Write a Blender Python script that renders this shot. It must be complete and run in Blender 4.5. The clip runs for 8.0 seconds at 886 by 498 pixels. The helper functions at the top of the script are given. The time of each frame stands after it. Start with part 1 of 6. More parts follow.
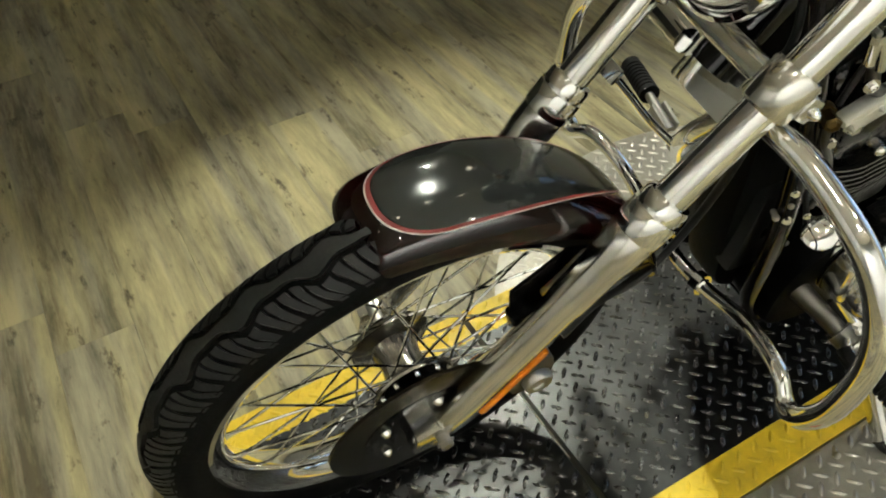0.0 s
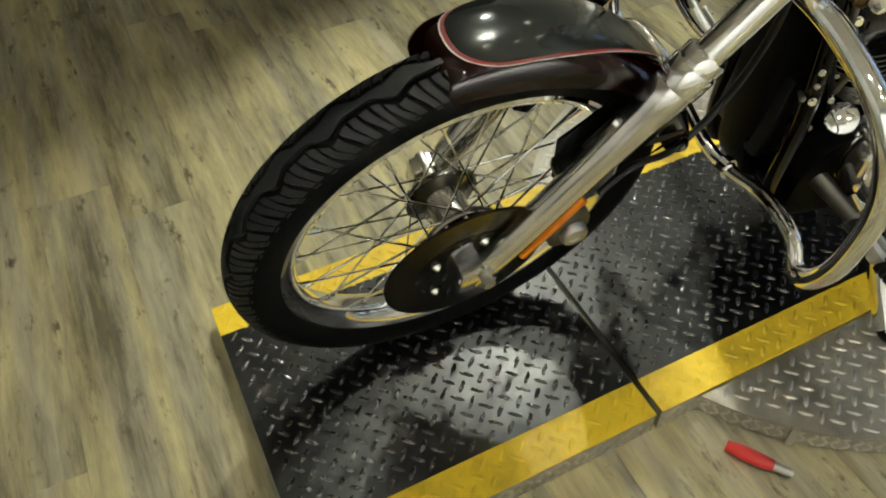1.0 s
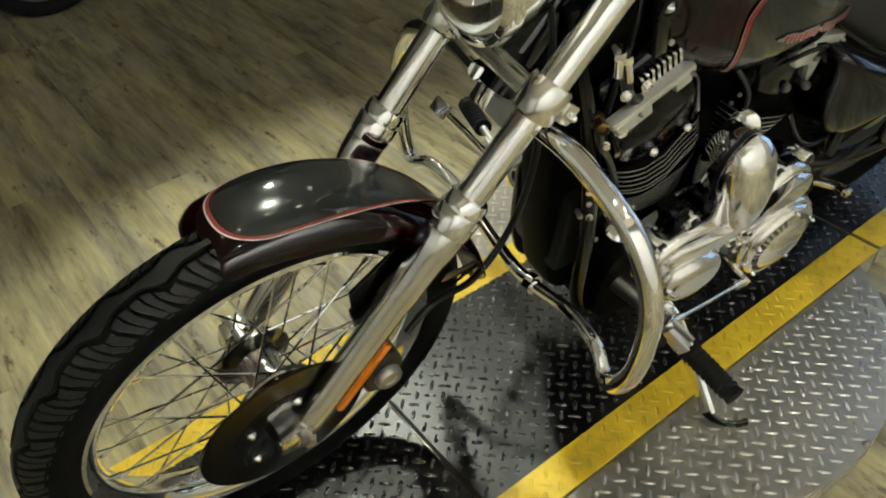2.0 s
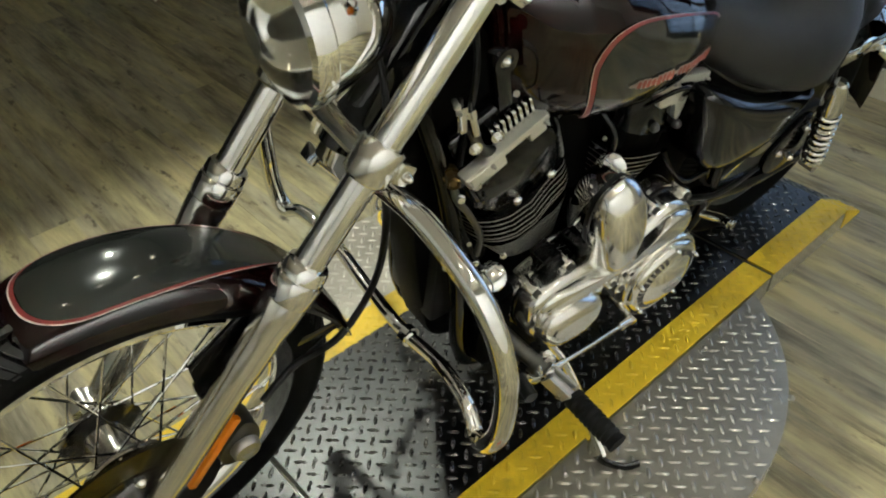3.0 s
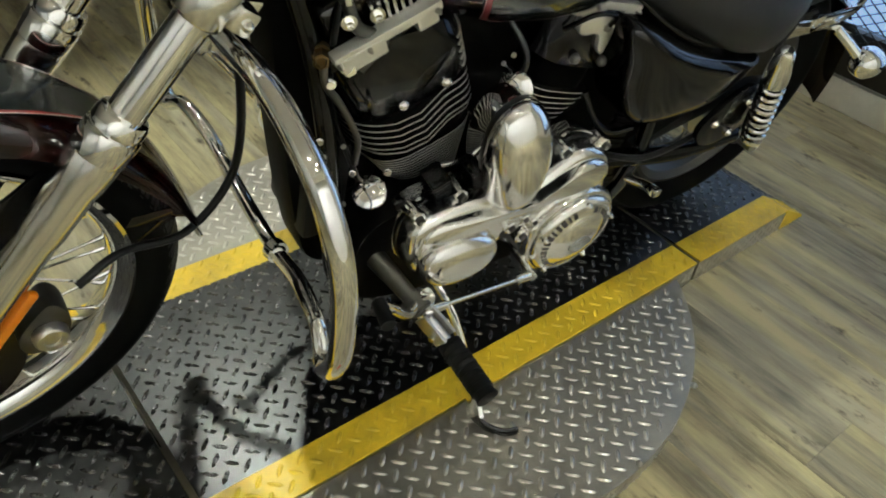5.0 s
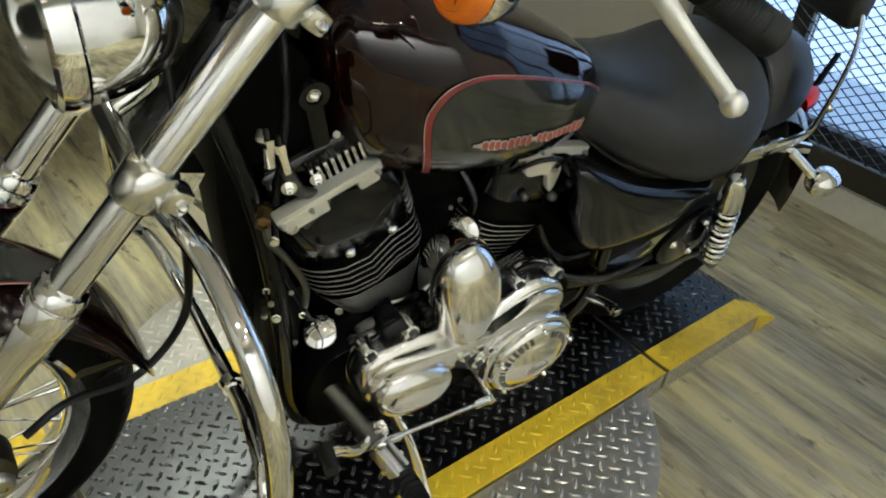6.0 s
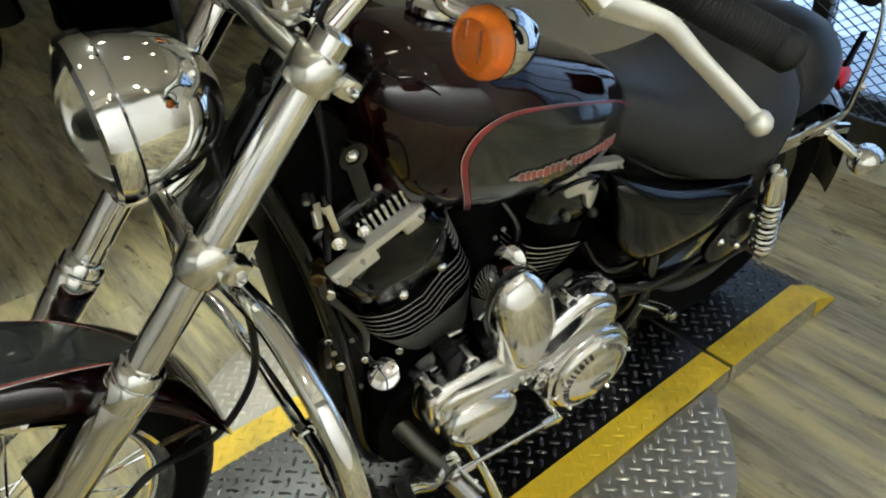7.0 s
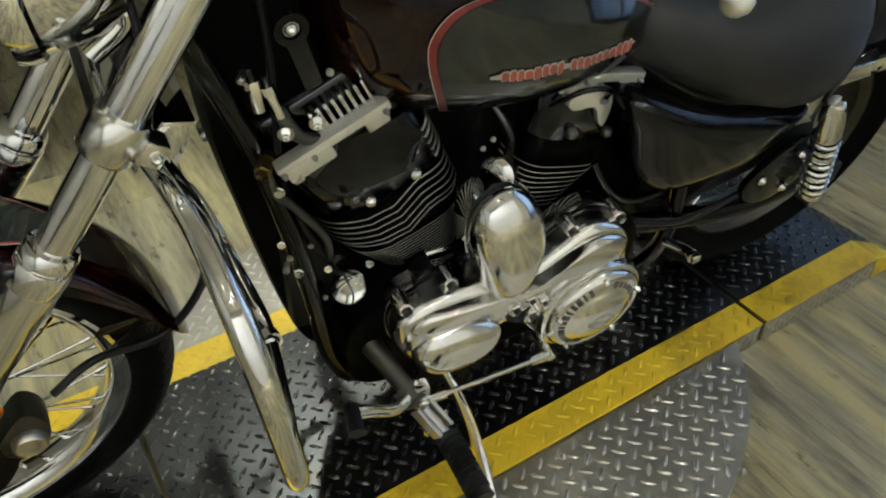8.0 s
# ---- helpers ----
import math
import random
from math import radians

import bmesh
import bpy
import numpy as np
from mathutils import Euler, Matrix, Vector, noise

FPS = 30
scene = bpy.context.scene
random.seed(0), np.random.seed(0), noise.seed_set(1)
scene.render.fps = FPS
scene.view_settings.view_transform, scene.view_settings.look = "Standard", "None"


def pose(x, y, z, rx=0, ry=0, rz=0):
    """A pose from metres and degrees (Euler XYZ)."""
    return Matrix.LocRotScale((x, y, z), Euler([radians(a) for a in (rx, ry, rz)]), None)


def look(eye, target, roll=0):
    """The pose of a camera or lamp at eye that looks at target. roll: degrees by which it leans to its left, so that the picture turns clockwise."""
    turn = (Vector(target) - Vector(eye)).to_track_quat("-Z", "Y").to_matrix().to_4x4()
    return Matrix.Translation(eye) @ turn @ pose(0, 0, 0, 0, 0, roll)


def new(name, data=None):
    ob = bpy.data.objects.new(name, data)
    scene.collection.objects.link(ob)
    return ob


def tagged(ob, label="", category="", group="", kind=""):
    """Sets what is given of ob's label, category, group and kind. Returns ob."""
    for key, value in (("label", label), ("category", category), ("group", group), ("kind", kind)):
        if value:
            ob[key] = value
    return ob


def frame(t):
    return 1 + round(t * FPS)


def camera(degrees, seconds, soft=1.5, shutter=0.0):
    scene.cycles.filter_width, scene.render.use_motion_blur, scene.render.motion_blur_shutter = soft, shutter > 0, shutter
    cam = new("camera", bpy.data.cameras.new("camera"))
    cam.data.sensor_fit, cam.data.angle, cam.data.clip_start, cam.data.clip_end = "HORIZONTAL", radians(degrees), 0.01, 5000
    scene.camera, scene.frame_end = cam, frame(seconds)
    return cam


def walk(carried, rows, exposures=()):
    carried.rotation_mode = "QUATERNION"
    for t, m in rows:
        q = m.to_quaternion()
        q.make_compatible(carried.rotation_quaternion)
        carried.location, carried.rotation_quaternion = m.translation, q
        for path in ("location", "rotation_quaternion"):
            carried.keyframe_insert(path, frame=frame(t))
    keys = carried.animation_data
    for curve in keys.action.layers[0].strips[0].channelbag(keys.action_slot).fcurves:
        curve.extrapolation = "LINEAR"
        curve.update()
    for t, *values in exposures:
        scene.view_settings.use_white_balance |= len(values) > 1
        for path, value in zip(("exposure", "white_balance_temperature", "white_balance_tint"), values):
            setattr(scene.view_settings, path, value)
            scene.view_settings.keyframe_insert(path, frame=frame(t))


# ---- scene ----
cam = camera(59.00, 8.0, soft=2.0)
PATH = [
    (0.0, -0.4753, -0.3339, 1.276, 45.036, 3.331, -29.477),
    (0.2, -0.5357, -0.3894, 1.2775, 44.953, 3.396, -28.774),
    (0.5, -0.5885, -0.4524, 1.2721, 43.464, 2.7, -28.032),
    (1.0, -0.6022, -0.4759, 1.2607, 42.034, 1.962, -26.046),
    (1.2, -0.5993, -0.4902, 1.2484, 42.518, 2.158, -26.939),
    (1.5, -0.5476, -0.4974, 1.269, 45.654, 1.428, -30.398),
    (1.8, -0.4998, -0.5039, 1.2873, 48.357, 2.132, -34.935),
    (2.0, -0.4787, -0.514, 1.3068, 49.492, 2.612, -37.801),
    (2.2, -0.4564, -0.5227, 1.3127, 50.555, 2.759, -39.965),
    (3.3, -0.2954, -0.5542, 1.3178, 49.646, 1.602, -42.124),
    (3.5, -0.2868, -0.5685, 1.2817, 46.921, 1.178, -41.85),
    (3.8, -0.2735, -0.5756, 1.2549, 46.641, 1.456, -41.606),
    (4.0, -0.2766, -0.5793, 1.2173, 47.689, 2.04, -39.109),
    (4.2, -0.2958, -0.5885, 1.1846, 48.342, 0.384, -33.513),
    (4.5, -0.2665, -0.6054, 1.1441, 49.051, -2.383, -35.211),
    (4.7, -0.2385, -0.6182, 1.1396, 49.556, -3.957, -38.199),
    (5.8, -0.1205, -0.6153, 1.236, 52.206, -6.072, -37.461),
    (6.0, -0.1101, -0.6233, 1.263, 54.385, -4.876, -38.135),
    (6.2, -0.1142, -0.6381, 1.2804, 55.942, -2.577, -39.239),
    (6.5, -0.1165, -0.6385, 1.3025, 56.876, 0.067, -39.351),
    (7.0, -0.1146, -0.6239, 1.3051, 55.237, 2.81, -39.379),
    (7.2, -0.0919, -0.6264, 1.3231, 56.158, 5.685, -38.196),
    (7.4, -0.0547, -0.6277, 1.3258, 56.297, 7.42, -35.791),
    (7.5, -0.0317, -0.6285, 1.3132, 55.601, 7.949, -35.379),
    (7.7, 0.0193, -0.6241, 1.2813, 52.547, 6.807, -34.556),
    (7.8, 0.0266, -0.6245, 1.2453, 51.404, 5.313, -34.164),
    (8.0, 0.0435, -0.6364, 1.2134, 50.177, 1.951, -31.573),
]
EXPOSURE = [(0.0, -0.40, 6320, 10), (3.5, -0.54, 6120, 10), (4.6, -0.56, 6100, 10), (5.9, -0.38, 5920, 10), (7.0, -0.38, 5920, 10), (7.5, -0.47, 5950, 10), (8.0, -0.68, 5950, 10)]
walk(cam, [(r[0], pose(*r[1:])) for r in PATH], EXPOSURE)
# ---- world ----
world = bpy.data.worlds.new("world")
scene.world = world
world.use_nodes = True
sky = world.node_tree.nodes.new("ShaderNodeTexSky")
sky.sky_type, sky.sun_disc, sky.sun_elevation, sky.sun_rotation = "NISHITA", False, radians(35), radians(90)
world.node_tree.links.new(sky.outputs[0], world.node_tree.nodes["Background"].inputs[0])
world.node_tree.nodes["Background"].inputs[1].default_value = 0.10

WARM = (0.97, 0.98, 0.82)
CEIL = 3.0


def ceiling_spot(x, y, tx, ty, watts, cone=70, blend=0.6, size=0.035):
    """A lamp in a ceiling can at (x, y), aimed at (tx, ty) on the floor."""
    data = bpy.data.lights.new("spot_lamp", "SPOT")
    data.energy, data.spot_size, data.spot_blend, data.shadow_soft_size, data.color = watts, radians(cone), blend, size, WARM
    ob = new("spot_lamp", data)
    ob.matrix_world = look((x, y, CEIL - 0.22), (tx, ty, 0))
    return ob


SPOTS = [
    (0.44, 1.00, -0.08, 0.12, 185, 58, 0.35, 0.032),
    (0.83, 1.90, 0.25, 0.66, 190, 40, 0.5, 0.05),
    (-0.70, -0.95, -0.60, -0.75, 14, 68, 0.12, 0.03),
    (0.95, -1.30, 0.80, -0.30, 20, 60, 0.4, 0.03),
    (0.10, -1.55, 0.38, -0.24, 54, 30, 0.8, 0.03),
    (1.60, 1.50, 1.30, 0.50, 25, 50, 0.5, 0.03),
    # two floor pools out of view, added for the polished covers to mirror
    (1.35, -1.80, 1.35, -1.78, 360, 30, 0.35, 0.03),
    (0.00, -1.80, 0.00, -1.78, 360, 30, 0.35, 0.03),
    # added lamp that brightens the floor on the window side
    (2.00, -0.60, 1.85, -0.15, 46, 64, 0.6, 0.03),
]
for s in SPOTS:
    ceiling_spot(*s)

# unseen linear washers, added to brighten the pale near-side showroom walls that the chrome mirrors
WASHERS = [((-0.6, -1.78), 5.0, 0, 260), ((-3.65, -1.2), 4.0, 90, 16)]
for (x, y), length, turn, watts in WASHERS:
    data = bpy.data.lights.new("wall_washer", "AREA")
    data.shape, data.size, data.size_y, data.energy, data.color, data.spread = "RECTANGLE", length, 0.10, watts, (1.0, 0.985, 0.93), radians(54)
    ob = new("wall_washer_lamp", data)
    to = Vector((0, -0.55, -0.9)) if turn == 0 else Vector((-0.55, 0, -0.9))
    ob.matrix_world = look((x, y, CEIL - 0.07), Vector((x, y, CEIL - 0.07)) + to)

day = bpy.data.lights.new("window_daylight", "AREA")
day.shape, day.size, day.size_y, day.energy, day.color = "RECTANGLE", 1.6, 1.3, 6.5, (0.62, 0.78, 1.0)
ob = new("window_daylight", day)
ob.matrix_world = look((2.42, 0.05, 0.95), (0.5, 0.0, 0.5))


# ---- materials ----
def mat(name, color, rough=0.5, metal=0.0, coat=0.0, bump=0.0, scale=40.0, vary=0.0, dirt=None, dirt_scale=6.0, dirt_amount=0.0, spec=0.5):
    """Principled material with object-space noise: vary changes the colour at a fine scale, dirt at a coarse one."""
    m = bpy.data.materials.new(name)
    m.use_nodes = True
    nt = m.node_tree
    b = nt.nodes["Principled BSDF"]
    b.inputs["Roughness"].default_value = rough
    b.inputs["Metallic"].default_value = metal
    b.inputs["Coat Weight"].default_value = coat
    b.inputs["Coat Roughness"].default_value = 0.04
    b.inputs["Specular IOR Level"].default_value = spec
    b.inputs["Base Color"].default_value = (*color, 1)
    tc = nt.nodes.new("ShaderNodeTexCoord")
    if vary or bump or dirt_amount:
        n = nt.nodes.new("ShaderNodeTexNoise")
        n.inputs["Scale"].default_value = scale
        n.inputs["Detail"].default_value = 6
        nt.links.new(tc.outputs["Object"], n.inputs["Vector"])
        col = None
        if vary:
            mix = nt.nodes.new("ShaderNodeMix")
            mix.data_type = "RGBA"
            mix.inputs["A"].default_value = (*[c * (1 - vary) for c in color], 1)
            mix.inputs["B"].default_value = (*[min(1, c * (1 + vary)) for c in color], 1)
            nt.links.new(n.outputs["Fac"], mix.inputs["Factor"])
            col = mix.outputs["Result"]
        if dirt_amount:
            n2 = nt.nodes.new("ShaderNodeTexNoise")
            n2.inputs["Scale"].default_value = dirt_scale
            n2.inputs["Detail"].default_value = 8
            n2.inputs["Roughness"].default_value = 0.65
            nt.links.new(tc.outputs["Object"], n2.inputs["Vector"])
            ramp = nt.nodes.new("ShaderNodeMapRange")
            ramp.inputs["From Min"].default_value, ramp.inputs["From Max"].default_value = 0.48, 0.72
            ramp.inputs["To Max"].default_value = dirt_amount
            nt.links.new(n2.outputs["Fac"], ramp.inputs["Value"])
            mix2 = nt.nodes.new("ShaderNodeMix")
            mix2.data_type = "RGBA"
            mix2.inputs["A"].default_value = (*color, 1)
            mix2.inputs["B"].default_value = (*(dirt or [c * 0.4 for c in color]), 1)
            if col:
                nt.links.new(col, mix2.inputs["A"])
            nt.links.new(ramp.outputs["Result"], mix2.inputs["Factor"])
            col = mix2.outputs["Result"]
        if col:
            nt.links.new(col, b.inputs["Base Color"])
        if bump:
            bp = nt.nodes.new("ShaderNodeBump")
            bp.inputs["Strength"].default_value = bump
            bp.inputs["Distance"].default_value = 0.002
            nt.links.new(n.outputs["Fac"], bp.inputs["Height"])
            nt.links.new(bp.outputs["Normal"], b.inputs["Normal"])
        r = nt.nodes.new("ShaderNodeMapRange")
        r.inputs["To Min"].default_value, r.inputs["To Max"].default_value = max(0.02, rough - 0.08 * (rough > 0.1)), min(1, rough + 0.1 * (rough > 0.1) + 0.03)
        nt.links.new(n.outputs["Fac"], r.inputs["Value"])
        nt.links.new(r.outputs["Result"], b.inputs["Roughness"])
    return m


def emitter(name, color, power):
    m = bpy.data.materials.new(name)
    m.use_nodes = True
    b = m.node_tree.nodes["Principled BSDF"]
    b.inputs["Base Color"].default_value = (*color, 1)
    b.inputs["Emission Color"].default_value = (*color, 1)
    b.inputs["Emission Strength"].default_value = power
    return m


CHROME = mat("chrome", (0.92, 0.92, 0.905), 0.04, 1.0, vary=0.04, scale=18, dirt=(0.55, 0.53, 0.48), dirt_scale=9, dirt_amount=0.25)
SATIN = mat("satin_aluminium", (0.84, 0.83, 0.79), 0.13, 1.0, vary=0.04, scale=14)
POLISHED = mat("polished_aluminium", (0.95, 0.945, 0.925), 0.13, 1.0, vary=0.03, scale=30, dirt=(0.80, 0.78, 0.72), dirt_scale=7, dirt_amount=0.3)
HORN_CHROME = mat("bright_horn_plating", (0.95, 0.945, 0.925), 0.11, 1.0, vary=0.03, scale=20)
SATIN_LEVER = mat("satin_lever_alloy", (0.86, 0.85, 0.79), 0.32, 0.75, bump=0.04, scale=140, vary=0.06)
STEEL = mat("worn_steel", (0.45, 0.44, 0.41), 0.32, 1.0, bump=0.08, scale=120, vary=0.1)
BLACK_GLOSS = mat("black_gloss_paint", (0.0025, 0.0025, 0.0025), 0.08, 0.0, coat=0.0, vary=0.2, scale=30, spec=0.28)
BLACK_CRINKLE = mat("black_crinkle_paint", (0.0008, 0.0008, 0.0008), 0.45, 0.0, bump=0.3, scale=500, vary=0.25, dirt=(0.0018, 0.0017, 0.0014), dirt_scale=18, dirt_amount=0.4, spec=0.025)
BLACK_PLASTIC = mat("black_plastic", (0.004, 0.004, 0.004), 0.45, bump=0.12, scale=300, vary=0.2, spec=0.2)
RUBBER = mat("black_rubber", (0.004, 0.004, 0.0037), 0.60, bump=0.18, scale=260, vary=0.25, dirt=(0.014, 0.013, 0.010), dirt_scale=10, dirt_amount=0.3, spec=0.2)
TREAD_RUBBER = mat("dusty_tread_rubber", (0.0045, 0.0047, 0.0040), 0.55, bump=0.2, scale=200, vary=0.25, dirt=(0.020, 0.019, 0.015), dirt_scale=14, dirt_amount=0.4, spec=0.25)
# blacker than the tread: the shade in the grooves is put into the colour
CARCASS = mat("groove_shade_rubber", (0.0016, 0.0016, 0.0015), 0.7, bump=0.1, scale=260, vary=0.25, spec=0.06)
LEATHER = mat("black_seat_vinyl", (0.010, 0.010, 0.0096), 0.46, bump=0.22, scale=420, vary=0.15, spec=0.30)
MAROON = mat("dark_maroon_paint", (0.0044, 0.0007, 0.0006), 0.05, 0.0, coat=0.0, vary=0.15, scale=900, spec=0.34)
PEG_STEEL = mat("dirty_cast_steel", (0.09, 0.087, 0.078), 0.36, 1.0, bump=0.1, scale=90, vary=0.2, dirt=(0.07, 0.065, 0.05), dirt_scale=22, dirt_amount=0.7)
CHARCOAL = mat("charcoal_pearl_paint", (0.016, 0.018, 0.017), 0.12, 0.25, coat=0.6, vary=0.2, scale=1200, spec=0.35)
STRIPE_RED = mat("red_pinstripe", (0.13, 0.009, 0.007), 0.35, coat=0.1, vary=0.1, scale=60)
STRIPE_SILVER = mat("silver_pinstripe", (0.55, 0.53, 0.50), 0.28, 0.3, coat=0.6, vary=0.1, scale=60)
LOGO_RED = mat("logo_red", (0.36, 0.085, 0.06), 0.3, coat=0.5, vary=0.1, scale=60)
AMBER = mat("amber_lens", (0.60, 0.17, 0.006), 0.16, coat=0.4, vary=0.1, scale=90)
AMBER_DEEP = mat("deep_amber_line", (0.22, 0.045, 0.004), 0.2, coat=0.3, vary=0.1, scale=90)
RED_LENS = mat("red_lens", (0.45, 0.01, 0.015), 0.12, coat=0.6, vary=0.1, scale=90)
RED_HANDLE = mat("red_plastic", (0.45, 0.018, 0.012), 0.35, bump=0.05, scale=80, vary=0.08)
PLATE_DARK = mat("black_painted_treadplate", (0.062, 0.062, 0.060), 0.30, 0.95, bump=0.12, scale=90, vary=0.25, dirt=(0.044, 0.043, 0.040), dirt_scale=5, dirt_amount=0.35)
PLATE_BARE = mat("bare_treadplate", (0.46, 0.43, 0.365), 0.34, 0.78, bump=0.12, scale=70, vary=0.15, dirt=(0.16, 0.145, 0.11), dirt_scale=6, dirt_amount=0.5)
PLATE_YELLOW = mat("yellow_painted_treadplate", (0.78, 0.54, 0.022), 0.40, bump=0.12, scale=90, vary=0.12, dirt=(0.28, 0.19, 0.025), dirt_scale=9, dirt_amount=0.55)
# lugs paler than their plates: wear, with the bars' glints put into the colour
LUG_BARE = mat("worn_bare_glint_lug", (0.56, 0.535, 0.475), 0.30, 0.85, bump=0.1, scale=120, vary=0.2)
LUG_DARK = mat("worn_dark_glint_lug", (0.125, 0.123, 0.118), 0.24, 0.95, bump=0.1, scale=120, vary=0.35)
GAP_DARK = mat("dark_joint", (0.012, 0.012, 0.011), 0.8, vary=0.2)
WALL = mat("cream_wall_paint", (0.86, 0.85, 0.79), 0.75, bump=0.1, scale=120, vary=0.05, dirt_scale=2, dirt_amount=0.12)
# the gloom of the unlit far side is put into this wall's colour
WALL_UNLIT = mat("unlit_wall_shade", (0.05, 0.048, 0.04), 0.8, bump=0.1, scale=120, vary=0.1)
CEILING = mat("ceiling_paint", (0.66, 0.62, 0.52), 0.85, bump=0.1, scale=90, vary=0.05)
BASE_WHITE = mat("white_baseboard", (0.72, 0.70, 0.62), 0.5, vary=0.05, scale=50, dirt_scale=5, dirt_amount=0.3)
FRAME_DARK = mat("dark_bronze_frame", (0.03, 0.026, 0.02), 0.4, 0.4, bump=0.05, vary=0.15)
LAMP_GLOW = emitter("lamp_glow", (1.0, 0.9, 0.7), 40.0)
DAY_GLOW = emitter("daylight_outside", (0.48, 0.68, 1.0), 1.0)


def glass(name, color=(1, 1, 1), rough=0.02):
    m = bpy.data.materials.new(name)
    m.use_nodes = True
    b = m.node_tree.nodes["Principled BSDF"]
    b.inputs["Base Color"].default_value = (*color, 1)
    b.inputs["Roughness"].default_value = rough
    b.inputs["Transmission Weight"].default_value = 1.0
    b.inputs["IOR"].default_value = 1.45
    return m


GLASS = glass("clear_glass", (0.95, 0.97, 0.95), 0.06)
LENS_GLASS = glass("fluted_lens_glass", (0.96, 0.97, 0.96), 0.10)
AMBER_GLASS = glass("amber_glass", (1.0, 0.27, 0.018), 0.05)
AMBER_GLASS.node_tree.nodes["Principled BSDF"].inputs["Transmission Weight"].default_value = 0.50


def plank_material():
    """Greyish-tan printed vinyl planks: long grain, cathedral bands, dark knots, a tone of its own for each plank."""
    m = bpy.data.materials.new("vinyl_plank")
    m.use_nodes = True
    nt = m.node_tree
    b = nt.nodes["Principled BSDF"]
    tc, info = nt.nodes.new("ShaderNodeTexCoord"), nt.nodes.new("ShaderNodeObjectInfo")
    off = nt.nodes.new("ShaderNodeVectorMath")
    off.operation = "MULTIPLY_ADD"
    off.inputs[1].default_value = (1, 1, 1)
    comb = nt.nodes.new("ShaderNodeCombineXYZ")
    mul = nt.nodes.new("ShaderNodeMath")
    mul.operation = "MULTIPLY"
    mul.inputs[1].default_value = 37.0
    nt.links.new(info.outputs["Random"], mul.inputs[0])
    for i in range(3):
        nt.links.new(mul.outputs[0], comb.inputs[i])
    nt.links.new(tc.outputs["Object"], off.inputs[0])
    nt.links.new(comb.outputs[0], off.inputs[2])

    def noise_at(sx, sy, detail, rough=0.6):
        mp = nt.nodes.new("ShaderNodeMapping")
        mp.inputs["Scale"].default_value = (sx, sy, 1)
        n = nt.nodes.new("ShaderNodeTexNoise")
        n.inputs["Scale"].default_value = 1
        n.inputs["Detail"].default_value = detail
        n.inputs["Roughness"].default_value = rough
        nt.links.new(off.outputs[0], mp.inputs[0])
        nt.links.new(mp.outputs[0], n.inputs["Vector"])
        return n.outputs["Fac"]

    coarse, fine, blotch = noise_at(14, 2.0, 6, 0.66), noise_at(85, 7.0, 6, 0.72), noise_at(26, 9.0, 5, 0.7)
    ramp = nt.nodes.new("ShaderNodeValToRGB")
    ramp.color_ramp.elements[0].position, ramp.color_ramp.elements[0].color = 0.37, (0.120, 0.100, 0.055, 1)
    ramp.color_ramp.elements[1].position, ramp.color_ramp.elements[1].color = 0.61, (0.46, 0.405, 0.235, 1)
    e = ramp.color_ramp.elements.new(0.47)
    e.color = (0.275, 0.245, 0.150, 1)
    add = nt.nodes.new("ShaderNodeMath")
    add.operation = "MULTIPLY_ADD"
    add.inputs[1].default_value = 0.72
    nt.links.new(coarse, add.inputs[0])
    half = nt.nodes.new("ShaderNodeMath")
    half.operation = "MULTIPLY"
    half.inputs[1].default_value = 0.28
    nt.links.new(fine, half.inputs[0])
    nt.links.new(half.outputs[0], add.inputs[2])
    tone = nt.nodes.new("ShaderNodeMapRange")
    tone.inputs["To Min"].default_value, tone.inputs["To Max"].default_value = -0.03, 0.03
    nt.links.new(info.outputs["Random"], tone.inputs["Value"])
    add2 = nt.nodes.new("ShaderNodeMath")
    nt.links.new(add.outputs[0], add2.inputs[0])
    nt.links.new(tone.outputs["Result"], add2.inputs[1])
    nt.links.new(add2.outputs[0], ramp.inputs["Fac"])
    knot = nt.nodes.new("ShaderNodeMapRange")
    knot.inputs["From Min"].default_value, knot.inputs["From Max"].default_value = 0.585, 0.70
    nt.links.new(blotch, knot.inputs["Value"])
    mix = nt.nodes.new("ShaderNodeMix")
    mix.data_type = "RGBA"
    mix.inputs["B"].default_value = (0.075, 0.058, 0.030, 1)
    nt.links.new(ramp.outputs["Color"], mix.inputs["A"])
    nt.links.new(knot.outputs["Result"], mix.inputs["Factor"])
    # narrow printed strips, some yellower and some greyer
    strip = nt.nodes.new("ShaderNodeValToRGB")
    strip.color_ramp.elements[0].position, strip.color_ramp.elements[0].color = 0.42, (0.70, 0.72, 0.82, 1)
    strip.color_ramp.elements[1].position, strip.color_ramp.elements[1].color = 0.58, (1.0, 0.97, 0.74, 1)
    nt.links.new(noise_at(17, 0.8, 2, 0.5), strip.inputs["Fac"])
    tint = nt.nodes.new("ShaderNodeMix")
    tint.data_type, tint.blend_type = "RGBA", "MULTIPLY"
    tint.inputs["Factor"].default_value = 0.62
    nt.links.new(mix.outputs["Result"], tint.inputs["A"])
    nt.links.new(strip.outputs["Color"], tint.inputs["B"])
    gain = nt.nodes.new("ShaderNodeMix")
    gain.data_type, gain.blend_type = "RGBA", "MULTIPLY"
    gain.inputs["Factor"].default_value = 1.0
    gain.inputs["B"].default_value = (1.09, 1.09, 1.13, 1)
    nt.links.new(tint.outputs["Result"], gain.inputs["A"])
    nt.links.new(gain.outputs["Result"], b.inputs["Base Color"])
    bp = nt.nodes.new("ShaderNodeBump")
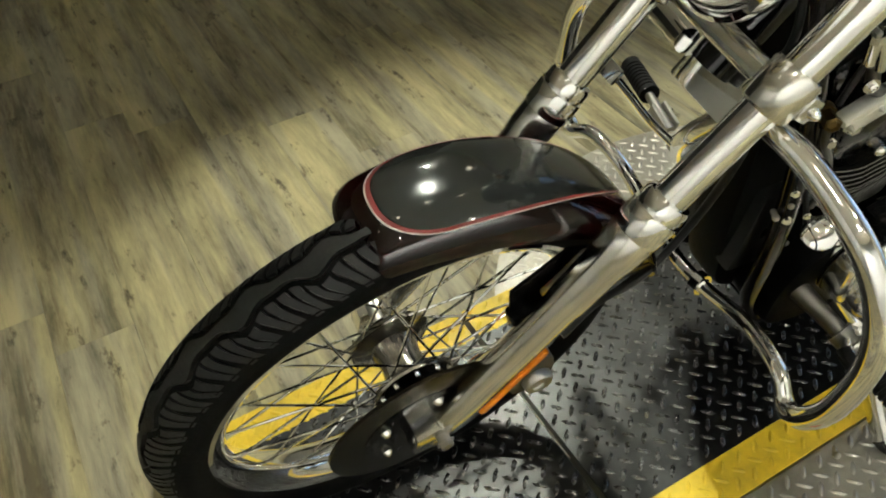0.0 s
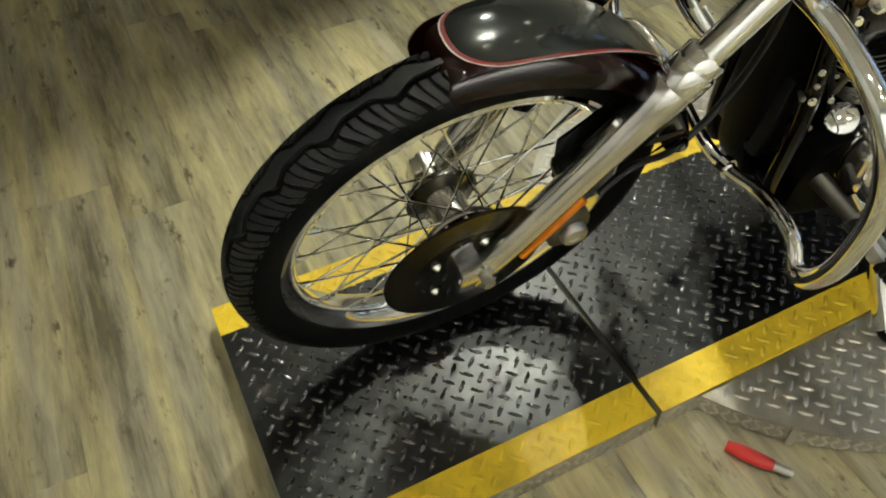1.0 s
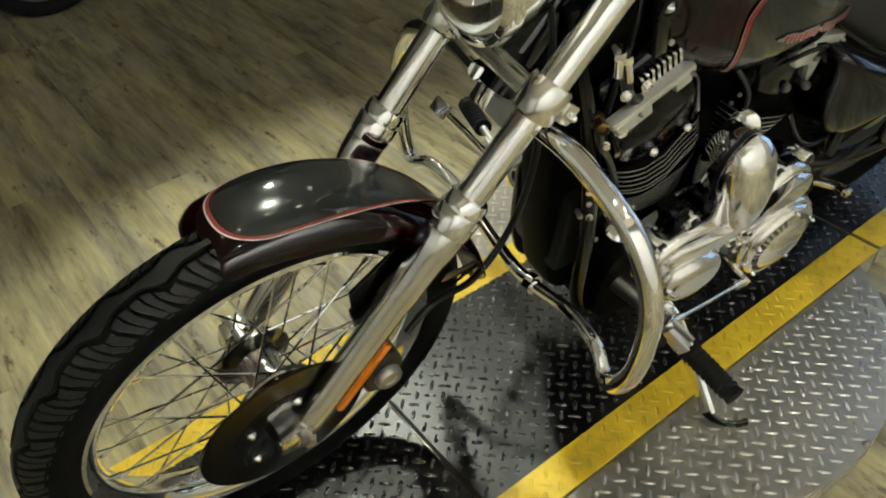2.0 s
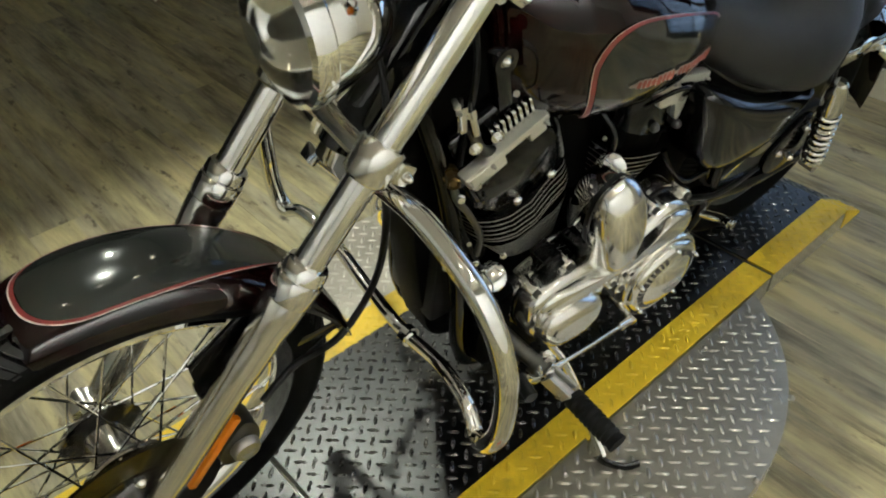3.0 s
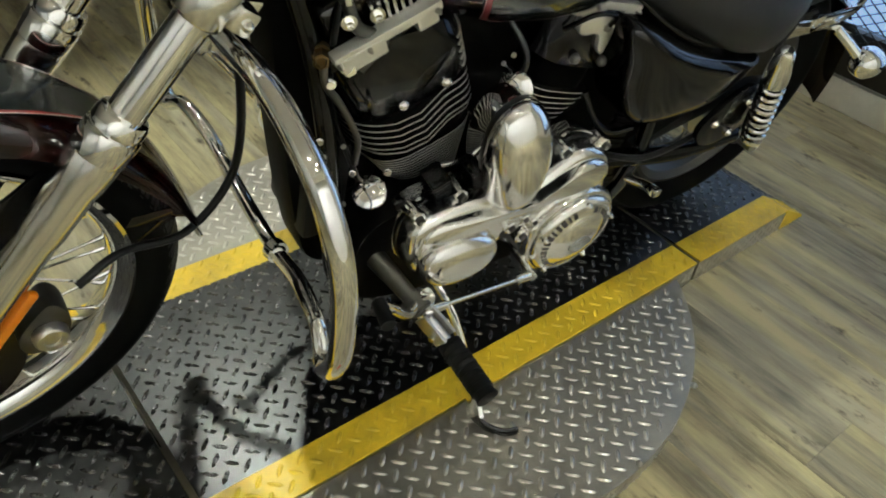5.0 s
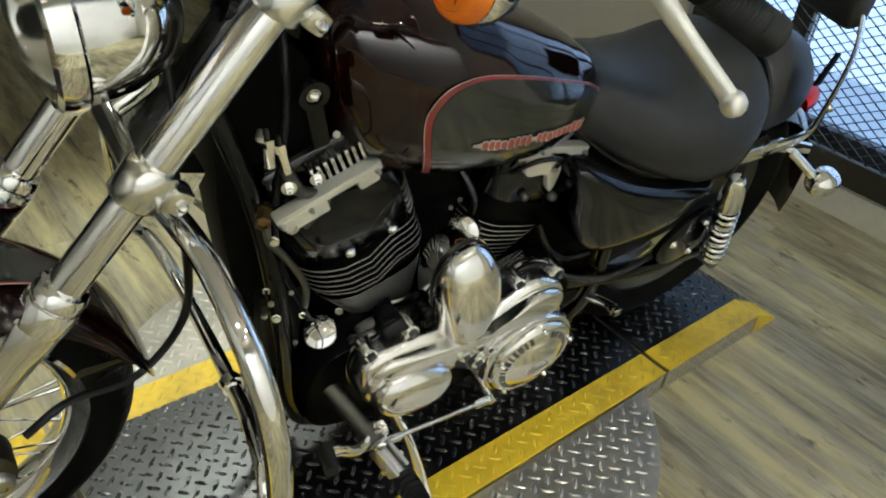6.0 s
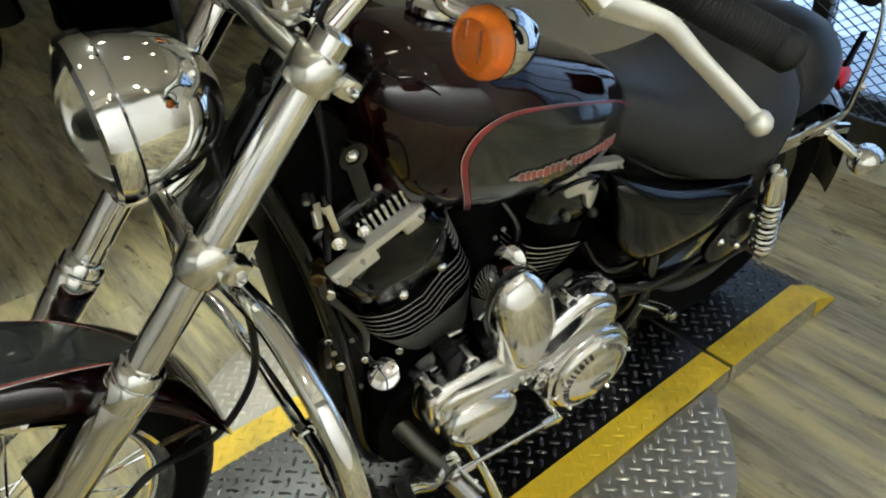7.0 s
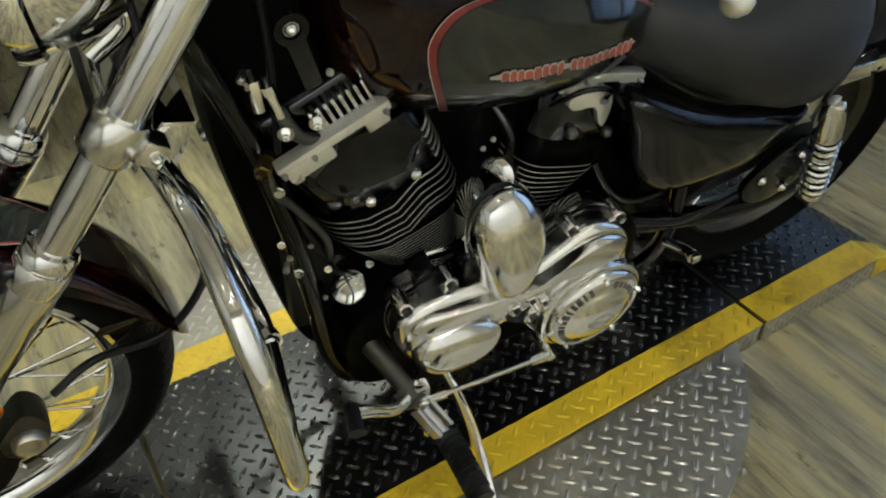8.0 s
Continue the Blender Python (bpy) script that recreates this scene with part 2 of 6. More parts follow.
    bp.inputs["Strength"].default_value, bp.inputs["Distance"].default_value = 0.15, 0.001
    nt.links.new(fine, bp.inputs["Height"])
    nt.links.new(bp.outputs["Normal"], b.inputs["Normal"])
    rr = nt.nodes.new("ShaderNodeMapRange")
    rr.inputs["To Min"].default_value, rr.inputs["To Max"].default_value = 0.42, 0.62
    nt.links.new(coarse, rr.inputs["Value"])
    nt.links.new(rr.outputs["Result"], b.inputs["Roughness"])
    return m


PLANK = plank_material()


# ---- mesh tools ----
def finish(bm, smooth=True, angle=40):
    bmesh.ops.recalc_face_normals(bm, faces=bm.faces)
    for f in bm.faces:
        f.smooth = smooth
    if smooth:
        for e in bm.edges:
            if len(e.link_faces) == 2 and e.calc_face_angle(0) > radians(angle):
                e.smooth = False
    return bm


def part(name, bm, material, parent=None, label="", smooth=True, angle=40):
    """Links a bmesh as one mesh object under a thing or a part."""
    finish(bm, smooth, angle)
    me = bpy.data.meshes.new(name)
    bm.to_mesh(me)
    bm.free()
    me.materials.append(material)
    o = new(name, me)
    o.parent = parent
    if label:
        o["label"] = label
    return o


def thing(name, label, category, group="", m=None, kind=""):
    o = new(name)
    o.empty_display_size = 0.1
    if m is not None:
        o.matrix_world = m
    return tagged(o, label, category, group, kind)


def merge(*bms):
    out = bmesh.new()
    for b in bms:
        me = bpy.data.meshes.new("tmp")
        b.to_mesh(me)
        b.free()
        out.from_mesh(me)
        bpy.data.meshes.remove(me)
    return out


def moved(bm, m):
    bmesh.ops.transform(bm, matrix=m, verts=bm.verts)
    return bm


def smooth_path(pts, n=8):
    """Catmull-Rom curve through the points."""
    p = [Vector(q) for q in pts]
    p = [2 * p[0] - p[1]] + p + [2 * p[-1] - p[-2]]
    out = []
    for i in range(1, len(p) - 2):
        a, b, c, d = p[i - 1:i + 3]
        for k in range(n):
            t = k / n
            out.append(0.5 * (2 * b + (c - a) * t + (2 * a - 5 * b + 4 * c - d) * t * t + (3 * b - a - 3 * c + d) * t ** 3))
    out.append(p[-2])
    return out


def sweep(path, radii, seg=14, flat=1.0, up=None, cap=True):
    """A tube along a list of points; radii is one number or one per point; flat squeezes it along the second axis."""
    path = [Vector(q) for q in path]
    if not isinstance(radii, (list, tuple)):
        radii = [radii] * len(path)
    bm = bmesh.new()
    t0 = (path[1] - path[0]).normalized()
    ref = Vector(up) if up else (Vector((0, 0, 1)) if abs(t0.z) < 0.9 else Vector((1, 0, 0)))
    nrm = (ref - t0 * ref.dot(t0)).normalized()
    rings = []
    for i, q in enumerate(path):
        t = (path[min(i + 1, len(path) - 1)] - path[max(i - 1, 0)]).normalized()
        nrm = (nrm - t * nrm.dot(t)).normalized()
        bi = t.cross(nrm)
        rings.append([bm.verts.new(q + radii[i] * (math.cos(a) * nrm + flat * math.sin(a) * bi)) for a in (2 * math.pi * k / seg for k in range(seg))])
    for r0, r1 in zip(rings, rings[1:]):
        for k in range(seg):
            bm.faces.new((r0[k], r0[(k + 1) % seg], r1[(k + 1) % seg], r1[k]))
    if cap:
        bm.faces.new(rings[0][::-1])
        bm.faces.new(rings[-1])
    return bm


def tube(pts, r, seg=14, n=8, **kw):
    return sweep(smooth_path(pts, n), r, seg, **kw)


def rod(a, b, r, seg=12, r2=None):
    return sweep([a, b], [r, r if r2 is None else r2], seg)


def lathe(profile, origin, axis, seg=40, closed=False):
    """Turns a profile of (distance along axis, radius) round the axis through origin."""
    axis = Vector(axis).normalized()
    ref = Vector((0, 0, 1)) if abs(axis.z) < 0.9 else Vector((1, 0, 0))
    u = (ref - axis * ref.dot(axis)).normalized()
    v = axis.cross(u)
    o = Vector(origin)
    bm = bmesh.new()
    rings = []
    for d, r in profile:
        if r < 1e-6:
            rings.append([bm.verts.new(o + axis * d)] * seg)
        else:
            rings.append([bm.verts.new(o + axis * d + r * (math.cos(2 * math.pi * k / seg) * u + math.sin(2 * math.pi * k / seg) * v)) for k in range(seg)])
    pairs = list(zip(rings, rings[1:]))
    if closed:
        pairs.append((rings[-1], rings[0]))
    for r0, r1 in pairs:
        for k in range(seg):
            q = []
            for w in (r0[k], r0[(k + 1) % seg], r1[(k + 1) % seg], r1[k]):
                if w not in q:
                    q.append(w)
            if len(q) > 2:
                bm.faces.new(q)
    return bm


def slab(outline, y0, y1, bevel=0.004, seg=2):
    """A flat shape drawn in the x-z plane, with depth from y0 to y1 and rounded edges."""
    bm = bmesh.new()
    a = [bm.verts.new((x, y0, z)) for x, z in outline]
    b = [bm.verts.new((x, y1, z)) for x, z in outline]
    bm.faces.new(a)
    bm.faces.new(b[::-1])
    n = len(a)
    for i in range(n):
        bm.faces.new((a[i], b[i], b[(i + 1) % n], a[(i + 1) % n]))
    bmesh.ops.recalc_face_normals(bm, faces=bm.faces)
    if bevel:
        es = [e for e in bm.edges if e.calc_face_angle(0) > radians(25)]
        bmesh.ops.bevel(bm, geom=es, offset=bevel, segments=seg, profile=0.6, affect="EDGES", clamp_overlap=True)
    return bm


def block(size, m=None, bevel=0.004, seg=2):
    bm = bmesh.new()
    bmesh.ops.create_cube(bm, size=1)
    bmesh.ops.scale(bm, vec=size, verts=bm.verts)
    if bevel:
        bmesh.ops.bevel(bm, geom=bm.edges[:], offset=bevel, segments=seg, profile=0.6, affect="EDGES", clamp_overlap=True)
    return moved(bm, m) if m is not None else bm


def loft(sections, cap=True):
    """Skin over closed rings of equal length."""
    bm = bmesh.new()
    rings = [[bm.verts.new(p) for p in s] for s in sections]
    n = len(rings[0])
    for r0, r1 in zip(rings, rings[1:]):
        for k in range(n):
            bm.faces.new((r0[k], r0[(k + 1) % n], r1[(k + 1) % n], r1[k]))
    if cap:
        bm.faces.new(rings[0][::-1])
        bm.faces.new(rings[-1])
    return bm


def rounded(pts, n=6):
    """A closed smooth outline through 2D points."""
    m = len(pts)
    out = []
    for i in range(m):
        a, b, c, d = (Vector(pts[(i + j - 1) % m]) for j in range(4))
        for k in range(n):
            t = k / n
            q = 0.5 * (2 * b + (c - a) * t + (2 * a - 5 * b + 4 * c - d) * t * t + (3 * b - a - 3 * c + d) * t ** 3)
            out.append((q.x, q.y))
    return out


def hexbolt(at, axis, r=0.008, h=0.008):
    return lathe([(0, r * 1.3), (0.002, r * 1.3), (0.002, r), (h, r * 0.95), (h, 0)], at, axis, 6)


def domebolt(at, axis, r=0.008):
    return lathe([(0, r * 1.15), (0.003, r * 1.15), (0.003, r), (0.006, r * 0.8), (0.009, r * 0.4), (0.0098, 0)], at, axis, 12)



def dome(outline, y0, y1, bulge, steps=6, power=0.5):
    """A shape drawn in x-z that stands out from y0 to y1 and then swells by bulge towards its middle."""
    bm = bmesh.new()
    cx = sum(p[0] for p in outline) / len(outline)
    cz = sum(p[1] for p in outline) / len(outline)
    layers = [(1.0, y0)] + [(math.cos(a) ** power, y1 + bulge * math.sin(a)) for a in (math.pi / 2 * k / steps for k in range(steps))] + [(0.12, y1 + bulge * 0.998)]
    rows = [[bm.verts.new((cx + (x - cx) * f, y, cz + (z - cz) * f)) for x, z in outline] for f, y in layers]
    n = len(outline)
    for r0, r1 in zip(rows, rows[1:]):
        for k in range(n):
            bm.faces.new((r0[k], r0[(k + 1) % n], r1[(k + 1) % n], r1[k]))
    bm.faces.new(rows[-1])
    bm.faces.new(rows[0][::-1])
    return bm

def shell(outline, levels, centre, drift=0.0):
    """Rings of one outline, each scaled about centre and set at its own depth; drift lowers the crown."""
    bm = bmesh.new()
    rows = [[bm.verts.new((centre[0] + (x - centre[0]) * f, y, centre[1] + (z - centre[1]) * f - drift * (1 - f))) for x, z in outline] for f, y in levels]
    for r0, r1 in zip(rows, rows[1:]):
        for k in range(len(outline)):
            bm.faces.new((r0[k], r0[(k + 1) % len(outline)], r1[(k + 1) % len(outline)], r1[k]))
    bm.faces.new(rows[-1])
    bm.faces.new(rows[0][::-1])
    return bm


# ---- the room ----
def xy_slab(outline, z0, z1, bevel=0.0):
    bm = bmesh.new()
    a = [bm.verts.new((x, y, z0)) for x, y in outline]
    b = [bm.verts.new((x, y, z1)) for x, y in outline]
    bm.faces.new(a[::-1])
    bm.faces.new(b)
    n = len(a)
    for i in range(n):
        bm.faces.new((a[i], a[(i + 1) % n], b[(i + 1) % n], b[i]))
    if bevel:
        es = [e for e in bm.edges if all(v.co.z > z1 - 1e-5 for v in e.verts)]
        bmesh.ops.bevel(bm, geom=es, offset=bevel, segments=2, profile=0.6, affect="EDGES", clamp_overlap=True)
    return bm


def box_between(x0, x1, y0, y1, z0, z1, bevel=0.0):
    return block((x1 - x0, y1 - y0, z1 - z0), Matrix.Translation(((x0 + x1) / 2, (y0 + y1) / 2, (z0 + z1) / 2)), bevel)


X_REAR, WIN_Y0, WIN_Y1, WIN_Z0, WIN_Z1 = 2.27, -0.98, 0.88, 0.16, 2.25
ROOM = dict(x0=-4.2, x1=X_REAR, y0=-2.3, y1=4.6)

subfloor = part("floor", box_between(ROOM["x0"] - 0.1, ROOM["x1"] + 0.1, ROOM["y0"] - 0.1, ROOM["y1"] + 0.1, -0.12, -0.006), GAP_DARK, smooth=False)
tagged(subfloor, "floor of greyish tan wood-look vinyl planks", "floor", kind="structure")
ceil = part("ceiling", box_between(ROOM["x0"] - 0.1, ROOM["x1"] + 0.1, ROOM["y0"] - 0.1, ROOM["y1"] + 0.1, CEIL, CEIL + 0.1), CEILING, smooth=False)
tagged(ceil, "plain off-white showroom ceiling", "ceiling", kind="structure")

# rear wall with the window opening
bm = merge(
    box_between(X_REAR, X_REAR + 0.15, WIN_Y1, ROOM["y1"], 0, CEIL),
    box_between(X_REAR, X_REAR + 0.15, ROOM["y0"], WIN_Y0, 0, CEIL),
    box_between(X_REAR, X_REAR + 0.15, WIN_Y0, WIN_Y1, 0, WIN_Z0),
    box_between(X_REAR, X_REAR + 0.15, WIN_Y0, WIN_Y1, WIN_Z1, CEIL))
tagged(part("wall_east", bm, WALL, smooth=False), "cream painted wall with a wide window opening", "wall", kind="structure")
tagged(part("wall_west", box_between(ROOM["x0"] - 0.15, ROOM["x0"], ROOM["y0"], ROOM["y1"], 0, CEIL), WALL, smooth=False), "plain cream painted wall", "wall", kind="structure")
tagged(part("wall_south", box_between(ROOM["x0"], ROOM["x1"], ROOM["y0"] - 0.15, ROOM["y0"], 0, CEIL), WALL, smooth=False), "plain cream painted wall", "wall", kind="structure")
tagged(part("wall_north", box_between(ROOM["x0"], ROOM["x1"], ROOM["y1"], ROOM["y1"] + 0.15, 0, CEIL), WALL_UNLIT, smooth=False), "wall with its colour darkened for the unlit part of the showroom", "wall", kind="structure")
base = part("baseboard", box_between(X_REAR - 0.016, X_REAR - 0.002, ROOM["y0"], ROOM["y1"], 0, 0.10, 0.003), BASE_WHITE)
tagged(base, "off-white baseboard along the wall", "baseboard", kind="structure")
trim = part("trim", merge(box_between(X_REAR - 0.03, X_REAR - 0.002, WIN_Y1 + 0.012, WIN_Y1 + 0.11, 0.101, CEIL - 0.01, 0.004)), BASE_WHITE)
tagged(trim, "cream upright trim beside the window", "trim", kind="structure")

# window behind the security grille
win = thing("window_1", "wide daylit window behind an expanded-metal security grille", "window", kind="structure")
XG = X_REAR + 0.10
frame_bm = [box_between(XG - 0.03, XG + 0.03, WIN_Y0, WIN_Y1, WIN_Z0, WIN_Z0 + 0.06, 0.004), box_between(XG - 0.03, XG + 0.03, WIN_Y0, WIN_Y1, WIN_Z1 - 0.06, WIN_Z1, 0.004)]
for y in (WIN_Y0 + 0.03, 0.02, 0.55, WIN_Y1 - 0.03):
    frame_bm.append(box_between(XG - 0.03, XG + 0.03, y - 0.03, y + 0.03, WIN_Z0 + 0.06, WIN_Z1 - 0.06, 0.004))
part("window_frame", merge(*frame_bm), FRAME_DARK, win)
for ya, yb in ((WIN_Y0 + 0.06, -0.01), (0.05, 0.52), (0.58, WIN_Y1 - 0.06)):
    pane = part("pane", box_between(XG + 0.002, XG + 0.008, ya, yb, WIN_Z0 + 0.06, WIN_Z1 - 0.06), GLASS, win, smooth=False)
    pane.visible_shadow = False

grille = thing("security_grille", "dark expanded-metal security grille with a flat steel frame", "grille")
XS = X_REAR - 0.022
gf = [box_between(XS - 0.012, XS + 0.012, WIN_Y0, WIN_Y1, 0.115, 0.20, 0.003), box_between(XS - 0.012, XS + 0.012, WIN_Y0, WIN_Y1, WIN_Z1, WIN_Z1 + 0.05, 0.003)]
for y in (WIN_Y0 + 0.025, -0.45, WIN_Y1 - 0.028):
    gf.append(box_between(XS - 0.012, XS + 0.012, y - 0.025, y + 0.025, 0.20, WIN_Z1, 0.003))
part("grille_frame", merge(*gf), FRAME_DARK, grille)


def expanded_mesh(y0, y1, z0, z1, px=0.026, pz=0.0155, w=0.0018, x=XS):
    """Two families of thin slanting strands that cross in diamonds."""
    verts, faces = [], []
    slope = pz / px
    for sgn in (1, -1):
        c = z0 - (y1 - y0) * slope
        while c < z1 + (y1 - y0) * slope:
            pts = []
            ya, yb = y0, y1
            za, zb = c + (0 if sgn > 0 else (y1 - y0) * slope), c + ((y1 - y0) * slope if sgn > 0 else 0)
            d = (zb - za) / (yb - ya)
            lo, hi = max(ya, min(ya + (z0 - za) / d, ya + (z1 - za) / d)), min(yb, max(ya + (z0 - za) / d, ya + (z1 - za) / d))
            if hi - lo > 0.02:
                i = len(verts)
                for yy in (lo, hi):
                    zz = za + d * (yy - ya)
                    verts += [(x - w, yy, zz - w), (x + w, yy, zz - w), (x + w, yy, zz + w), (x - w, yy, zz + w)]
                faces += [(i, i + 1, i + 5, i + 4), (i + 1, i + 2, i + 6, i + 5), (i + 2, i + 3, i + 7, i + 6), (i + 3, i, i + 4, i + 7)]
            c += 2 * pz
    me = bpy.data.meshes.new("grille_mesh")
    me.from_pydata(verts, [], faces)
    me.materials.append(FRAME_DARK)
    o = new("grille_mesh", me)
    o.parent = grille
    return o


expanded_mesh(WIN_Y0 + 0.05, WIN_Y1 - 0.05, 0.20, WIN_Z1)["kind"] = "stuff"
back = part("backdrop", box_between(4.0, 4.02, -6, 6, -1, 5), DAY_GLOW, smooth=False)
tagged(back, "pale blue daylight outside the window", "backdrop", kind="structure")

# ceiling cans: the aimed lamps, some of them added, then a row of small accent lights that only glow
ACCENTS = [(-1.6 + 0.62 * i, 0.35 + 0.16 * (i % 2), -1.6 + 0.62 * i, 0.3) for i in range(6)] + [(-1.2 + 0.9 * i, -2.0, -1.2 + 0.9 * i, -2.1) for i in range(4)]
for i, s in enumerate(SPOTS + ACCENTS):
    eye, aim = Vector((s[0], s[1], CEIL - 0.12)), Vector((s[2], s[3], 0))
    way = (aim - eye).normalized()
    can = thing("ceiling_spotlight", "small white ceiling spotlight, switched on", "spotlight", "ceiling spotlights")
    part("can", lathe([(-0.09, 0.0), (-0.09, 0.03), (-0.06, 0.045), (0.045, 0.05), (0.045, 0.044), (-0.05, 0.036), (-0.05, 0.0)], eye, way, 24), BASE_WHITE, can)
    part("bulb", lathe([(-0.03, 0.0), (-0.03, 0.032), (0.0, 0.034), (0.004, 0.0)], eye, way, 20), LAMP_GLOW, can)
    part("stem", rod(eye - 0.06 * way, (eye.x, eye.y, CEIL - 0.001), 0.009, 10), BASE_WHITE, can)

for (x, y), length, turn, watts in WASHERS:
    w = thing("wall_washer", "slim white linear ceiling light, added to brighten the wall", "ceiling light", "linear wall washers")
    a, b = (length / 2, 0.07) if turn == 0 else (0.07, length / 2)
    part("housing", box_between(x - a, x + a, y - b, y + b, CEIL - 0.055, CEIL - 0.001, 0.006), BASE_WHITE, w)

# ---- the platform ----
H, WIDE, BAND = 0.06, 0.585, 0.073
PITCH = 0.0262


def lug_mesh(name, places, material, parent, size=1.0):
    """Raised tread bars: places are (position, along, up) triples, all in one mesh."""
    verts, faces = [], []
    L, W, T = 0.0150 * size, 0.0041 * size, 0.0032
    shape = [(-L, 0, 0), (-0.5 * L, -W, 0), (0.5 * L, -W, 0), (L, 0, 0), (0.5 * L, W, 0), (-0.5 * L, W, 0), (-0.62 * L, 0, T * 0.8), (0, -0.38 * W, T), (0.62 * L, 0, T * 0.8), (0, 0.38 * W, T)]
    quads = [(0, 1, 6), (1, 2, 7), (1, 7, 6), (2, 8, 7), (2, 3, 8), (3, 4, 8), (4, 9, 8), (4, 5, 9), (5, 6, 9), (5, 0, 6), (6, 7, 8, 9)]
    for at, along, up in places:
        side = up.cross(along)
        i = len(verts)
        verts += [tuple(at + along * a + side * b + up * (c - 0.0002)) for a, b, c in shape]
        faces += [tuple(i + k for k in q) for q in quads]
    me = bpy.data.meshes.new(name)
    me.from_pydata(verts, [], faces)
    me.materials.append(material)
    for p in me.polygons:
        p.use_smooth = True
    o = new(name, me)
    o.parent = parent
    o["kind"] = "stuff"
    return o


def lattice(inside, z, x0, x1, y0, y1, turn=45, slope=None):
    """Bars in a chequer of two directions wherever inside(x, y) holds."""
    c, s = math.cos(radians(turn)), math.sin(radians(turn))
    out = []
    n = int(3.2 / PITCH)
    up = Vector((0, 0, 1))
    for i in range(-n, n):
        for j in range(-n, n):
            x, y = (i * c - j * s) * PITCH, (i * s + j * c) * PITCH
            if x0 < x < x1 and y0 < y < y1 and inside(x, y):
                a = Vector((c, s, 0)) if (i + j) % 2 else Vector((-s, c, 0))
                out.append((Vector((x, y, z)), a, up))
    return out


def wall_lattice(x0, x1, y, z0, z1):
    out = []
    n = int((x1 - x0) / PITCH * 1.5)
    for i in range(n):
        for j in range(4):
            x, z = x0 + 0.01 + i * PITCH * 0.7, z0 + 0.008 + j * PITCH * 0.55
            if x < x1 - 0.01 and z < z1 - 0.006:
                a = Vector((0.77, 0, 0.64)) if (i + j) % 2 else Vector((0.64, 0, -0.77))
                out.append((Vector((x, y, z)), a.normalized(), Vector((0, -1, 0))))
    return out


def deck(name, x0, x1, label, slope_to=None, bolts=()):
    """A low treadplate box: black top, a yellow band along both edges, bare steel skirts."""
    o = thing(name, label, "platform", "platform sections")
    edge = 0.002
    part("body", box_between(x0, x1, edge, WIDE - edge, 0, H - 0.004, 0.0), PLATE_BARE, o, "bare treadplate skirt", smooth=False)
    part("top_plate", box_between(x0, x1, BAND, WIDE - BAND, H - 0.004, H), PLATE_DARK, o, "black painted treadplate", smooth=False)
    lug_mesh("tread", lattice(lambda x, y: True, H, x0 + 0.008, x1 - 0.008, BAND + 0.004, WIDE - BAND - 0.004), LUG_DARK, o)
    for ya, yb in ((0.0, BAND), (WIDE - BAND, WIDE)):
        band = part("edge_band", box_between(x0, x1, ya, yb, H - 0.004, H), PLATE_YELLOW, o, "yellow painted edge band", smooth=False)
        lug_mesh("tread", lattice(lambda x, y: True, H, x0 + 0.008, x1 - 0.008, ya + 0.004, yb - 0.004), PLATE_YELLOW, band)
    lug_mesh("side_tread", wall_lattice(x0, x1, edge, 0.0, H - 0.004) + [(Vector((p.x, WIDE - edge, p.z)), a, -u) for p, a, u in wall_lattice(x0, x1, edge, 0.0, H - 0.004)], LUG_BARE, o)
    if slope_to:
        xs = slope_to
        for ya, yb, m, nm in ((BAND, WIDE - BAND, PLATE_DARK, "ramp_plate"), (0.0, BAND, PLATE_YELLOW, "ramp_band"), (WIDE - BAND, WIDE, PLATE_YELLOW, "ramp_band")):
            p = part(nm, loft([[(x1, ya, 0), (x1, ya, H), (xs, ya, 0.006), (xs, ya, 0)], [(x1, yb, 0), (x1, yb, H), (xs, yb, 0.006), (xs, yb, 0)]]), m, o, smooth=False)
            k = Vector((xs - x1, 0, 0.006 - H)).normalized()
            up = Vector((-k.z, 0, k.x))
            lugs = []
            for q, a, u in lattice(lambda x, y: True, 0, x1 + 0.012, xs - 0.006, ya + 0.004, yb - 0.004):
                t = (q.x - x1) / (xs - x1)
                lugs.append((Vector((q.x, q.y, H + t * (0.006 - H))), (k * a.x + Vector((0, a.y, 0))).normalized(), up))
            lug_mesh("tread", lugs, m, p)
    return o


deck("platform", -0.635, -0.006, "black treadplate platform with yellow painted edges on the floor")
deck("platform", 0.006, 1.150, "black treadplate platform with yellow edges between two half-round wings")
deck("platform", 1.162, 1.520, "black treadplate platform ending in a short ramp, yellow edges", slope_to=1.622)

je = part("joint_edge", box_between(-0.0052, -0.0015, 0.20, 0.47, 0.02, H + 0.0006, 0.0004), CHROME, smooth=False)
tagged(je, "bright bare metal strip in the platform joint", "metal strip")

DISC = (0.58, WIDE / 2, 0.574)
HW = 0.054


